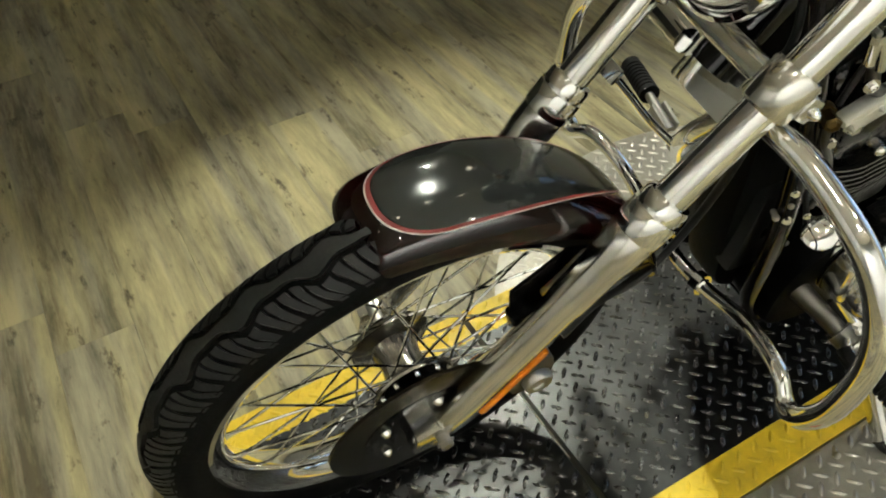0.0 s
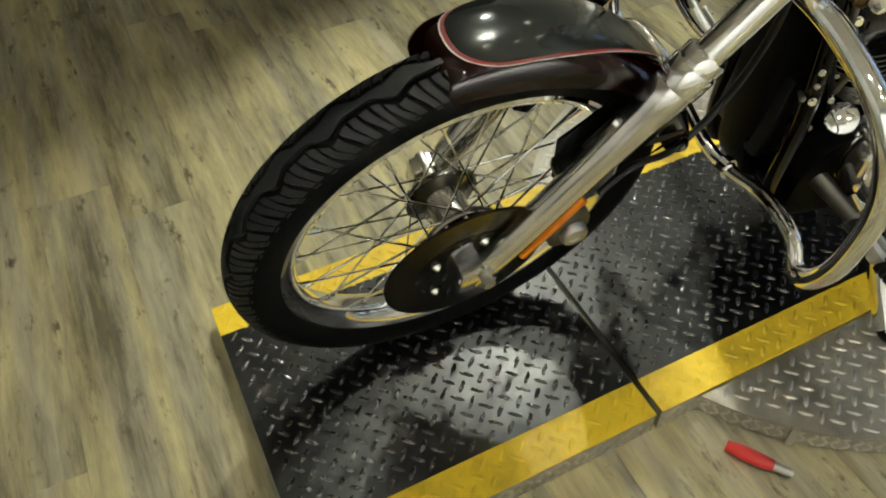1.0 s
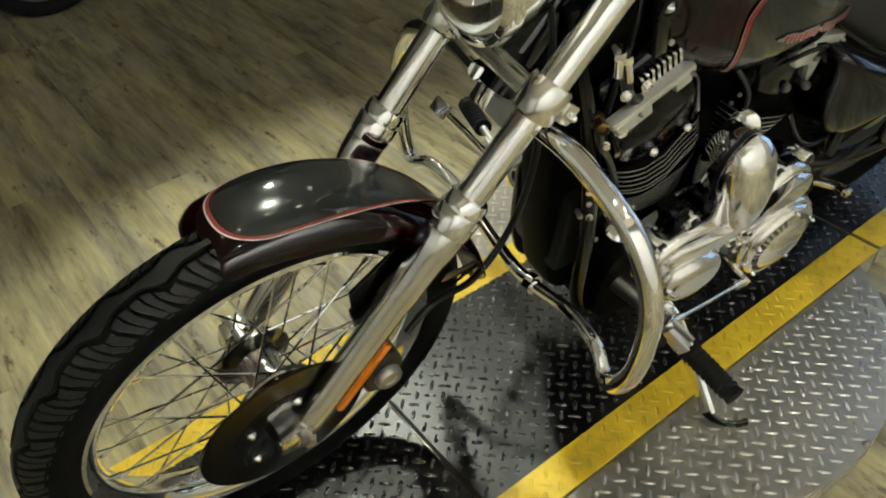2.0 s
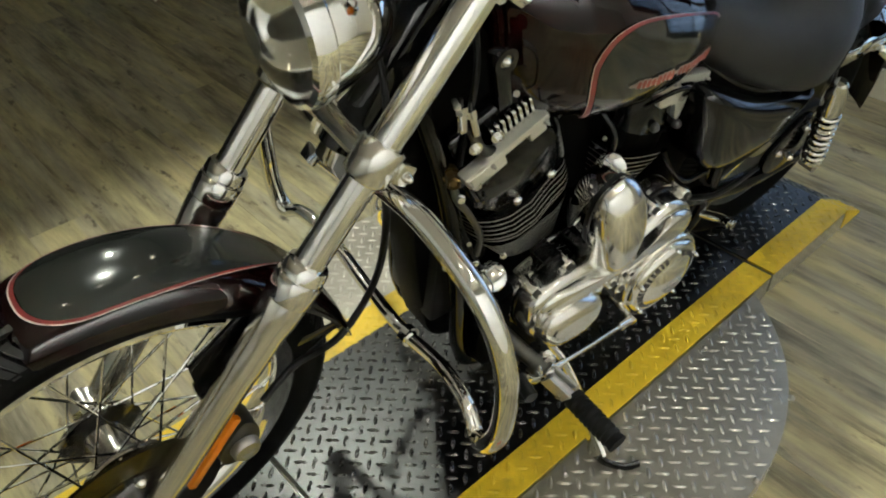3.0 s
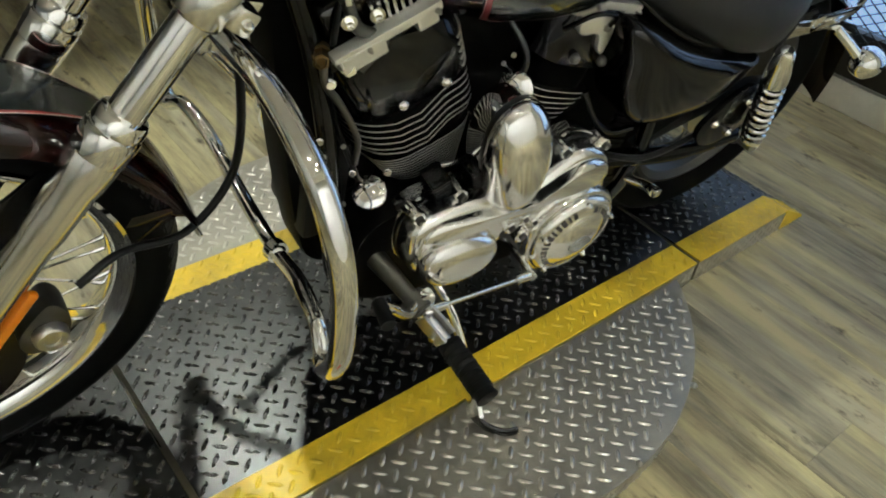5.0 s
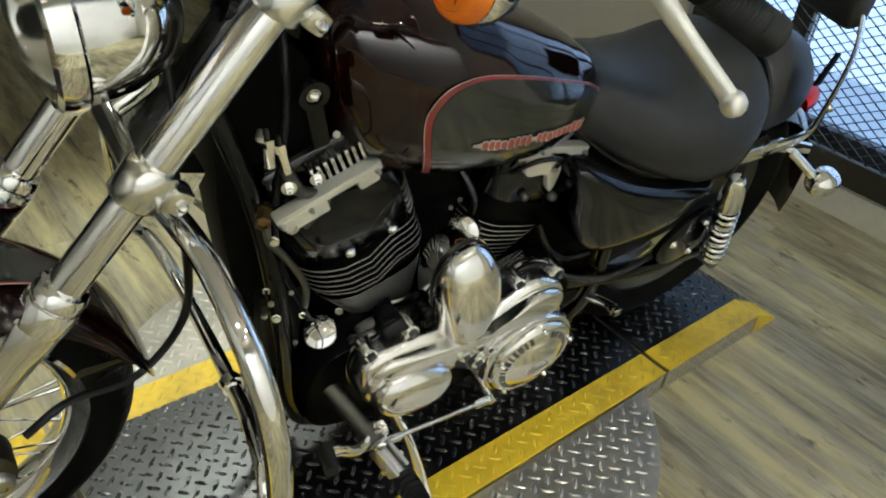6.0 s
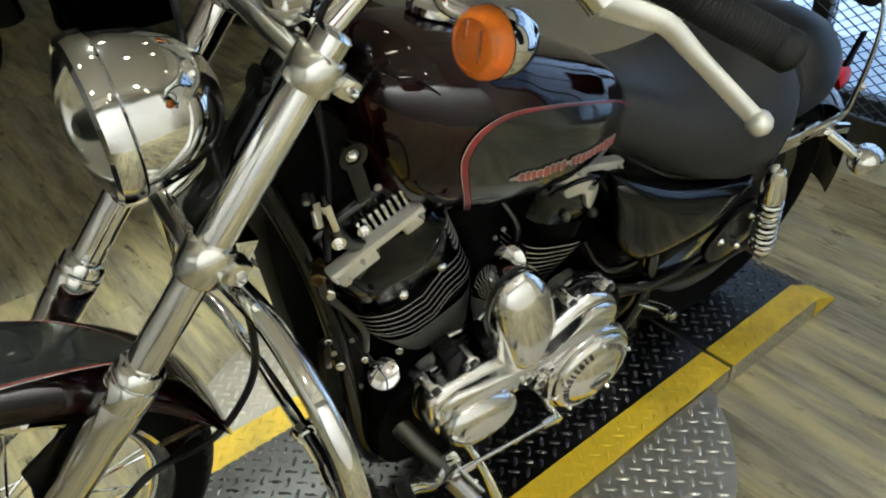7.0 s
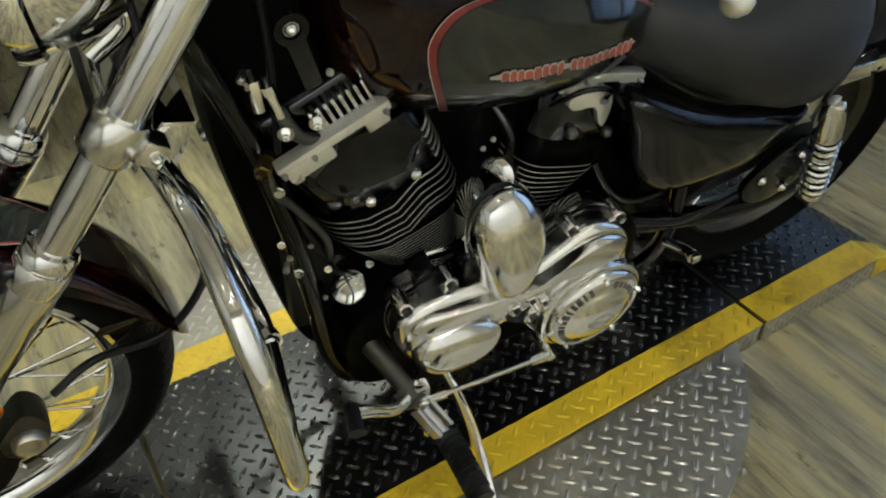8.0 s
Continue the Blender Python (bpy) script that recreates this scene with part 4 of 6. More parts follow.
# handlebar, controls
bar = part("handlebar", tube([(0.790, -0.425, 1.095), (0.690, -0.335, 1.150), (0.635, -0.26, 1.172), (0.590, -0.17, 1.150), (0.565, -0.08, 1.09), (0.56, 0.0, 1.075), (0.565, 0.08, 1.09), (0.590, 0.17, 1.150), (0.635, 0.26, 1.172), (0.690, 0.335, 1.150), (0.790, 0.425, 1.095)], 0.0128, 16), CHROME, bike, "chrome handlebar")
for k in (-1, 1):
    part("riser", lathe([(0, 0.02), (0.012, 0.017), (0.06, 0.016), (0.085, 0.02), (0.1, 0.019), (0.105, 0.0)], on_fork(0.44, 0.045 * k, 0.03), (FU + FN * 0.25).normalized(), 20), CHROME, bar, "chrome riser")
    a, b = Vector((0.790, 0.425 * k, 1.095)), Vector((0.690, 0.335 * k, 1.150))
    ax = (a - b).normalized()
    part("grip", lathe([(0, 0.0), (0, 0.019), (0.004, 0.021), (0.012, 0.021), (0.014, 0.0175), (0.02, 0.0172)] + [(0.022 + 0.004 * i + d, 0.0172 - r) for i in range(34) for d, r in ((0, 0), (0.0015, 0.0006), (0.003, 0.0))] + [(0.168, 0.0178), (0.172, 0.018), (0.176, 0.015), (0.177, 0.0)], b - 0.03 * ax, ax, 20), RUBBER, bar, "ribbed black rubber grip")
    part("switch_housing", block((0.045, 0.05, 0.052), Matrix.Translation(b - 0.055 * ax) @ ax.to_track_quat("Y", "Z").to_matrix().to_4x4(), 0.010, 3), BLACK_CRINKLE, bar, "black switch housing")
    piv = Vector((0.655, 0.335 * k, 1.132))
    part("lever_perch", tube([b - 0.07 * ax, b - 0.06 * ax + Vector((-0.02, 0, 0)), piv], [0.016] * 17, 12), POLISHED, bar, "polished lever clamp")
    tip = Vector((0.737, 0.447 * k, 1.060))
    bend = Vector((0.690, 0.371 * k, 1.121))
    path = [piv, piv.lerp(bend, 0.6), bend] + [bend.lerp(tip, f) for f in (0.3, 0.65, 1.0)]
    sp = smooth_path(path, 6)
    lever = part("lever", sweep(sp, [0.0122 - 0.0042 * min(1, i / 20) for i in range(len(sp))], 12, 0.55), SATIN_LEVER, bar, "polished clutch lever" if k < 0 else "polished brake lever")
    part("ball_end", lathe([(-0.011, 0), (-0.0095, 0.0055), (-0.005, 0.0098), (0, 0.011), (0.005, 0.0098), (0.0095, 0.0055), (0.011, 0)], tip, (0, 0, 1), 16), SATIN_LEVER, lever)
    # bullet turn signal
    c = Vector((0.600, 0.268 * k, 1.080))
    ts = part("turn_signal", lathe([(0.0, 0.0315), (0.010, 0.0325), (0.020, 0.031), (0.038, 0.0245), (0.052, 0.014), (0.058, 0.0)], c, (0.97, -0.12 * k, -0.2), 32), CHROME, bar, "chrome bullet turn signal")
    ln = part("lens", lathe([(-0.001, 0.031), (-0.009, 0.0305), (-0.015, 0.027), (-0.018, 0.018), (-0.0188, 0), (-0.0160, 0), (-0.0155, 0.017), (-0.0125, 0.0255), (-0.007, 0.0285), (-0.001, 0.0290)], c, (0.97, -0.12 * k, -0.2), 32), AMBER_GLASS, ts, "faceted clear amber lens")
    ln.visible_shadow = False
    sx = Vector((0.97, -0.12 * k, -0.2)).normalized()
    part("reflector_bowl", lathe([(-0.001, 0.0285), (0.006, 0.026), (0.014, 0.015), (0.016, 0.0)], c, sx, 12), CHROME, ts, "silvered bowl")
    part("bulb", lathe([(0.016, 0.007), (0.0, 0.008), (-0.006, 0.005), (-0.008, 0)], c, sx, 14), AMBER, ts, "amber bulb")
    for q in (-1, 1):
        part("prism", block((0.003, 0.003, 0.036), Matrix.Translation(c - sx * 0.0180 + Vector((0, 0.0095 * q, 0))), 0.001, 1), AMBER_DEEP, ts, "dark moulded line in the lens")
    part("lens_rim", lathe([(-0.012, 0.0295), (-0.0155, 0.0270), (-0.0185, 0.0235), (-0.0195, 0.0215), (-0.0175, 0.0205)], c, sx, 20), AMBER_GLASS, ts, "faceted amber rim", angle=10)
    part("stalk", tube([c + Vector((0.022, -0.03 * k, 0.0)), Vector((0.60, 0.20 * k, 1.09)), Vector((0.597, 0.215 * k, 1.155))], 0.008, 10), CHROME, ts)
part("clutch_cable", tube([(0.635, -0.30, 1.150), (0.585, -0.20, 1.135), (0.545, -0.10, 1.06), (0.545, -0.055, 0.95), (0.545, -0.075, 0.84), (0.545, -0.07, 0.62), (0.60, -0.09, 0.45)], 0.0042, 10), BLACK_PLASTIC, bike, "black clutch cable")
part("brake_cable", tube([(0.62, 0.30, 1.13), (0.50, 0.2, 1.10), (0.44, 0.03, 0.97), (0.43, -0.05, 0.84), (0.415, -0.06, 0.77)], 0.0045, 10), BLACK_PLASTIC, bike, "black brake line")

# frame
fr = [tube([(0.50, 0, 0.93), (0.66, 0, 0.86), (0.95, 0, 0.74), (1.20, 0, 0.62)], 0.02, 14)]
for k in (-1, 1):
    fr.append(tube([(0.47, 0.028 * k, 0.86), (0.525, 0.06 * k, 0.66), (0.555, 0.085 * k, 0.45), (0.575, 0.09 * k, 0.27), (0.64, 0.09 * k, 0.19), (0.9, 0.1 * k, 0.17), (1.15, 0.10 * k, 0.20), (1.20, 0.11 * k, 0.32), (1.17, 0.10 * k, 0.55)], 0.0145, 14))
    fr.append(tube([(1.02, 0.06 * k, 0.70), (1.18, 0.11 * k, 0.60), (1.38, 0.125 * k, 0.575), (1.50, 0.125 * k, 0.60)], 0.014, 12))
part("frame", merge(*fr), BLACK_GLOSS, bike, "glossy black tubular frame")

# engine guard
pts = []
for k in (-1, 1):
    leg = [(0.405, 0.055 * k, 0.735), (0.425, 0.15 * k, 0.715), (0.432, 0.255 * k, 0.672), (0.438, 0.312 * k, 0.585), (0.445, 0.322 * k, 0.46), (0.448, 0.305 * k, 0.385), (0.452, 0.277 * k, 0.362), (0.462, 0.235 * k, 0.385), (0.475, 0.16 * k, 0.375), (0.49, 0.07 * k, 0.325)]
    pts.append(leg)
full = pts[0] + [(0.497, 0.0, 0.303)] + pts[1][::-1]
sp = smooth_path(full, 8)
rr = [0.0158 if min(i, len(sp) - 1 - i) < 46 else max(0.0118, 0.0158 - 0.0008 * (min(i, len(sp) - 1 - i) - 46)) for i in range(len(sp))]
guard = part("engine_guard", sweep(sp, rr, 18), CHROME, bike, "chrome tubular engine guard")
part("guard_clamp", lathe([(-0.008, 0.0135), (-0.008, 0.018), (0.008, 0.018), (0.008, 0.0135)], (0.492, -0.05, 0.318), (0.1, -0.97, 0.2), 20, closed=True), CHROME, guard)
part("guard_mount", slab([(0.385, 0.70), (0.43, 0.76), (0.465, 0.75), (0.43, 0.69)], -0.05, 0.05, 0.006), CHROME, guard)

# tank
def tank_section(x, zc, hw, hh, n=28):
    out = []
    for k in range(n):
        a = 2 * math.pi * k / n
        c, s = math.cos(a), math.sin(a)
        y = hw * math.copysign(abs(c) ** 0.72, c)
        z = hh * (math.copysign(abs(s) ** 0.82, s))
        if s < 0:
            z *= 1.02
        out.append(Vector((x - 0.12 * z, y, zc + z)))
    return out


TANK = [(0.590, 0.850, 0.030, 0.050), (0.605, 0.846, 0.062, 0.084), (0.635, 0.838, 0.098, 0.112), (0.685, 0.827, 0.124, 0.128), (0.755, 0.811, 0.136, 0.130), (0.835, 0.791, 0.136, 0.120), (0.915, 0.771, 0.126, 0.104), (0.985, 0.756, 0.107, 0.086), (1.045, 0.744, 0.080, 0.066), (1.085, 0.737, 0.046, 0.042), (1.100, 0.734, 0.020, 0.020)]


def tank_at(x):
    for (x0, *p), (x1, *q) in zip(TANK, TANK[1:]):
        if x0 <= x <= x1:
            f = (x - x0) / (x1 - x0)
            return [u + (v - u) * f for u, v in zip(p, q)]
    return TANK[-1][1:]


secs = []
for i in range(41):
    x = 0.590 + (1.100 - 0.590) * i / 40
    secs.append(tank_section(x, *tank_at(x)))
tank = part("fuel_tank", loft(secs), MAROON, bike, "glossy dark maroon fuel tank", angle=70)


def tank_point(x, v, side, off):
    """x along the tank, v from -1 (bottom) to 1 (top) over its side."""
    zc, hw, hh = tank_at(x)
    hw, hh = hw + off, hh + off
    s = v
    c = math.sqrt(max(0.0, 1 - s * s))
    z = hh * math.copysign(abs(s) ** 0.82, s) * (1.02 if s < 0 else 1)
    return Vector((x - 0.12 * z, side * hw * c ** 0.72, zc + z))


PANEL = [(0.712, -0.60), (0.697, -0.10), (0.704, 0.10), (0.731, 0.31), (0.775, 0.45), (0.845, 0.52), (0.935, 0.54), (1.025, 0.44), (1.074, 0.02), (1.035, -0.42), (0.950, -0.62), (0.865, -0.74), (0.785, -0.80), (0.730, -0.82)]


def panel_ring(f):
    cx, cv = 0.88, -0.14
    return [(cx + (x - cx) * f, cv + (v - cv) * f) for x, v in rounded(PANEL, 6)]


for side in (-1, 1):
    fs = (0.0, 0.25, 0.5, 0.75, 0.94)
    bm = bmesh.new()
    rings = [[bm.verts.new(tank_point(x, v, side, 0.0022)) for x, v in panel_ring(f)] for f in fs[1:]]
    mid = bm.verts.new(tank_point(0.88, -0.14, side, 0.0022))
    n = len(rings[0])
    for k in range(n):
        bm.faces.new((mid, rings[0][k], rings[0][(k + 1) % n]))
        for r0, r1 in zip(rings, rings[1:]):
            bm.faces.new((r0[k], r0[(k + 1) % n], r1[(k + 1) % n], r1[k]))
    part("tank_panel", bm, CHARCOAL, tank, "charcoal pearl side panel", angle=70)
    for f0, f1, m_, nm in ((0.945, 0.994, STRIPE_RED, "red_stripe"), (0.994, 1.0, STRIPE_SILVER, "silver_stripe")):
        bm = bmesh.new()
        a = [bm.verts.new(tank_point(x, v, side, 0.0022)) for x, v in panel_ring(f0)]
        b = [bm.verts.new(tank_point(x, v, side, 0.0022)) for x, v in panel_ring(f1)]
        for k in range(n):
            bm.faces.new((a[k], a[(k + 1) % n], b[(k + 1) % n], b[k]))
        part(nm, bm, m_, tank)
    # plain bars where the maker's script stands
    def script_bar(xa, xb, za, zb, h, off, steps=16, wave=0.0):
        bm = bmesh.new()
        quads = []
        for i in range(steps + 1):
            f = i / steps
            x, z = xa + (xb - xa) * f, za + (zb - za) * f
            hh = h * (1 + wave * math.sin(f * 23)) * min(1.0, 0.35 + 3 * min(f, 1 - f) * 2)
            row = []
            for zz in (z - hh, z + hh):
                zc, hw_, h_ = tank_at(x)
                v = (zz - zc) / h_
                v = math.copysign(min(0.98, (abs(v) / (1.02 if v < 0 else 1)) ** (1 / 0.82)), v)
                row.append(bm.verts.new(tank_point(x, v, side, off)))
            quads.append(row)
        for (a, b), (c, d) in zip(quads, quads[1:]):
            bm.faces.new((a, b, d, c))
        return bm

    def along(f):
        return 0.768 + 0.240 * f, 0.777 - 0.039 * f

    emb = part("emblem", script_bar(*along(0.0)[:1], along(1.0)[0], along(0.0)[1], along(1.0)[1], 0.0050, 0.0034, 30, 0.3), STRIPE_SILVER, tank, "silver-edged raised emblem bar")
    rng_e = random.Random(7)
    edges, f = [], 0.06
    while f < 0.95:
        w = 0.035 + 0.022 * rng_e.random()
        if not 0.40 < f < 0.46:
            edges.append((f, min(f + w, 0.97), 0.0055 + 0.0035 * rng_e.random(), 0.002 * (rng_e.random() - 0.3)))
        f += w + 0.006
    for off, grow, m_, nm in ((0.0042, 0.0016, STRIPE_SILVER, "letter_edge"), (0.0052, 0.0, LOGO_RED, "letter_bar")):
        bars = [script_bar(along(f0)[0] - grow, along(f1)[0] + grow, along(f0)[1] + up, along(f1)[1] + up, h + grow, off, 5) for f0, f1, h, up in edges]
        part(nm, merge(*bars), m_, emb, "red bars in place of lettering" if grow == 0 else "")
part("filler_cap", lathe([(0, 0.034), (0.010, 0.034), (0.016, 0.028), (0.018, 0.0)], (0.755, 0.03, 0.938), (0.25, 0.05, 1), 32), CHROME, tank, "chrome filler cap")

# seat
def seat_section(x, top, bot, hw, n=24, crown=0.75):
    out = []
    for k in range(n):
        a = 2 * math.pi * k / n
        c, s = math.cos(a), math.sin(a)
        y = hw * math.copysign(abs(c) ** 0.6, c) * (1.0 if s < 0 else 1 - 0.12 * s)
        zc = bot + (top - bot) * 0.42
        z = zc + ((top - zc) * abs(s) ** crown if s > 0 else -(zc - bot) * abs(s) ** 0.5)
        out.append(Vector((x, y, z)))
    return out


seat = part("seat", loft([seat_section(*s) for s in ((0.985, 0.775, 0.735, 0.045), (1.000, 0.795, 0.705, 0.07), (1.06, 0.785, 0.66, 0.10), (1.14, 0.755, 0.615, 0.13), (1.22, 0.735, 0.58, 0.155), (1.30, 0.735, 0.55, 0.165), (1.37, 0.755, 0.53, 0.16), (1.42, 0.765, 0.53, 0.148), (1.455, 0.745, 0.54, 0.135), (1.470, 0.70, 0.56, 0.12))]), LEATHER, bike, "smooth black vinyl rider seat", angle=60)
part("pillion", loft([seat_section(*s) for s in ((1.452, 0.735, 0.60, 0.10), (1.470, 0.765, 0.585, 0.115), (1.53, 0.775, 0.575, 0.115), (1.60, 0.755, 0.575, 0.105), (1.645, 0.72, 0.585, 0.09), (1.665, 0.67, 0.60, 0.065))]), LEATHER, bike, "black vinyl passenger pad", angle=60)
part("seat_piping", tube([(1.385, -0.155, 0.56), (1.447, -0.135, 0.62), (1.455, -0.115, 0.70), (1.455, -0.06, 0.752), (1.455, 0, 0.762)], 0.004, 8), BLACK_PLASTIC, seat)

# side cover (oil tank), glossy black
COVER = rounded([(1.012, 0.668), (1.030, 0.585), (1.058, 0.505), (1.110, 0.458), (1.205, 0.448), (1.310, 0.462), (1.392, 0.528), (1.340, 0.545), (1.180, 0.598)], 6)
part("side_cover", dome(COVER, -0.03, -0.125, -0.035), BLACK_GLOSS, bike, "glossy black side cover", angle=60)
part("side_cover", dome(COVER, 0.03, 0.125, 0.035), BLACK_GLOSS, bike, "glossy black side cover", angle=60)

# rear wheel, fender, shocks
rear = thing("rear_wheel", "", "")
rear.parent = bike
rear.matrix_basis = Matrix.Translation((1.515, 0, 0.318))
rear["label"] = "rear wheel with wide black tyre"
make_tyre("tyre", (0, 0, 0), 0.318, 0.066, 0.212, rear, 22, "black rubber tyre")
# dark metal stands in for a rim lost in shade
part("rim", lathe([(-0.045, 0.218), (-0.047, 0.21), (-0.035, 0.195), (0.035, 0.195), (0.047, 0.21), (0.045, 0.218)], (0, 0, 0), (0, 1, 0), 56), DARK_STEEL, rear, "rim with the shade around it put into its colour")
part("hub", lathe([(-0.09, 0), (-0.09, 0.02), (-0.05, 0.03), (-0.045, 0.08), (0.045, 0.08), (0.05, 0.03), (0.09, 0.02), (0.09, 0)], (0, 0, 0), (0, 1, 0), 32), STEEL, rear)
for k in range(14):
    a = 2 * math.pi * k / 14
    part("spoke", rod((0.075 * math.sin(a), -0.03 if k % 2 else 0.03, 0.075 * math.cos(a)), (0.20 * math.sin(a + 0.25), 0, 0.20 * math.cos(a + 0.25)), 0.003, 6), CHROME, rear)
bm = bmesh.new()
grid = []
for i in range(33):
    a = radians(112) - radians(120) * i / 32
    grid.append([bm.verts.new((1.515 + (0.372 - 0.05 * (t * t)) * math.cos(a), 0.095 * t, 0.318 + (0.372 - 0.05 * t * t) * math.sin(a) * 0.90)) for t in [(-1 + 2 * j / 12) for j in range(13)]])
for r0, r1 in zip(grid, grid[1:]):
    for j in range(12):
        bm.faces.new((r0[j], r0[j + 1], r1[j + 1], r1[j]))
bmesh.ops.recalc_face_normals(bm, faces=bm.faces)
bmesh.ops.solidify(bm, geom=bm.faces[:], thickness=0.003)
rf = part("rear_fender", bm, MAROON, bike, "glossy dark maroon rear fender", angle=60)
part("tail_light", lathe([(0, 0.035), (0.03, 0.034), (0.045, 0.028), (0.05, 0)], (1.80, 0, 0.54), (0.93, 0, 0.35), 28), RED_LENS, rf, "red tail light")
for k in (-1, 1):
    part("fender_strut", slab([(1.36, 0.575), (1.42, 0.598), (1.55, 0.595), (1.68, 0.55), (1.68, 0.528), (1.55, 0.565), (1.42, 0.565)], k * 0.135 - 0.006, k * 0.135 + 0.006, 0.004), CHROME, rf, "chrome fender strut")
    c = Vector((1.655, 0.200 * k, 0.505))
    ts = part("turn_signal", lathe([(-0.024, 0.0), (-0.022, 0.012), (-0.012, 0.024), (0.0, 0.030), (0.02, 0.031), (0.03, 0.029)], c, (1, 0, 0), 28), CHROME, rf, "chrome rear turn signal")
    part("lens", lathe([(0.029, 0.028), (0.038, 0.022), (0.043, 0.0)], c, (1, 0, 0), 24), RED_LENS, ts, "red lens")
    part("stalk", tube([c, (1.63, 0.17 * k, 0.53), (1.60, 0.14 * k, 0.555)], 0.010, 10), CHROME, ts)
    sh = part("shock_absorber", lathe([(0.005, 0.0), (0.006, 0.012), (0.012, 0.016), (0.030, 0.019), (0.055, 0.0225), (0.080, 0.0235), (0.088, 0.021)], (1.375, 0.178 * k, 0.588), (0.30, 0, -0.95), 28), CHROME, bike, "chrome shock absorber with an exposed spring")
    ax = Vector((0.30, 0, -0.95)).normalized()
    p0 = Vector((1.375, 0.178 * k, 0.588)) + ax * 0.085
    sd = ax.cross(Vector((0, 1, 0))).normalized()
    coil = [p0 + ax * (0.155 * i / 110) + 0.0200 * (math.cos(i * 0.5) * sd + math.sin(i * 0.5) * Vector((0, 1, 0))) for i in range(111)]
    part("spring", sweep(coil, 0.0050, 8), CHROME, sh, "chrome coil spring")
    part("damper", rod(p0 - ax * 0.02, p0 + ax * 0.165, 0.015, 16), BLACK_GLOSS, sh)
    part("eye", lathe([(-0.016, 0.0), (-0.016, 0.018), (0.016, 0.018), (0.016, 0.0)], p0 + ax * 0.165, (0, 1, 0), 20), STEEL, sh)
part("swingarm", merge(*[tube([(1.12, 0.09 * k, 0.33), (1.30, 0.125 * k, 0.325), (1.53, 0.125 * k, 0.318)], 0.019, 12) for k in (-1, 1)]), BLACK_GLOSS, bike, "black swingarm")
for k in (-1, 1):
    part("axle_adjuster", merge(block((0.10, 0.022, 0.05), Matrix.Translation((1.53, 0.128 * k, 0.318)), 0.006), hexbolt((1.53, 0.139 * k, 0.318), (0, k, 0), 0.017, 0.012)), PEG_STEEL, bike, "steel axle adjuster")
part("brake_line", tube([(1.10, -0.10, 0.36), (1.20, -0.13, 0.345), (1.32, -0.135, 0.37), (1.40, -0.14, 0.42)], 0.006, 10), BLACK_PLASTIC, bike, "black rear brake line")
part("shock_bracket", slab(rounded([(1.30, 0.40), (1.36, 0.46), (1.42, 0.47), (1.46, 0.40), (1.40, 0.345), (1.33, 0.35)]), -0.150, -0.136, 0.004), BLACK_GLOSS, bike, "black lower shock bracket")
for x, z in ((1.335, 0.405), (1.41, 0.44), (1.40, 0.365)):
    part("bracket_bolt", domebolt((x, -0.150, z), (0, -1, 0), 0.008), CHROME, bike)
part("drive_belt_guard", slab(rounded([(1.18, 0.36), (1.30, 0.42), (1.45, 0.44), (1.55, 0.42), (1.45, 0.415), (1.30, 0.385)]), -0.115, -0.09, 0.004), BLACK_PLASTIC, bike, "black belt guard")

# passenger backrest
sb = part("backrest", block((0.05, 0.26, 0.17), Matrix.Translation((1.575, 0, 0.90)) @ Matrix.Rotation(radians(-8), 4, "Y"), 0.02, 4), LEATHER, bike, "black padded passenger backrest on chrome uprights")
for k in (-1, 1):
    up = part("upright", sweep(smooth_path([(1.50, 0.142 * k, 0.585), (1.60, 0.146 * k, 0.60), (1.615, 0.146 * k, 0.66), (1.60, 0.143 * k, 0.78), (1.585, 0.12 * k, 0.86)], 6), [0.030 - 0.014 * i / 24 for i in range(25)], 12, 0.25, up=(1, 0, 0)), CHROME, sb, "chrome upright")
    part("bolt", domebolt((1.612, 0.152 * k, 0.665), (0, k, 0), 0.009), CHROME, up)
    part("tag", slab([(1.575, 0.70), (1.590, 0.765), (1.602, 0.765), (1.592, 0.70)], 0.120 * k - 0.004, 0.120 * k + 0.004, 0.002), BLACK_PLASTIC, up)

# engine
part("crankcase", merge(
    slab(rounded([(0.60, 0.38), (0.585, 0.30), (0.62, 0.21), (0.80, 0.175), (1.03, 0.175), (1.10, 0.24), (1.11, 0.36), (1.04, 0.42), (0.90, 0.42), (0.75, 0.415), (0.66, 0.41)]), -0.125, 0.125, 0.014, 2),
    slab([(0.60, 0.22), (0.64, 0.175), (1.05, 0.165), (1.10, 0.21), (1.05, 0.26), (0.65, 0.26)], -0.10, 0.10, 0.01)), BLACK_CRINKLE, bike, "black crinkle-finished crankcase")


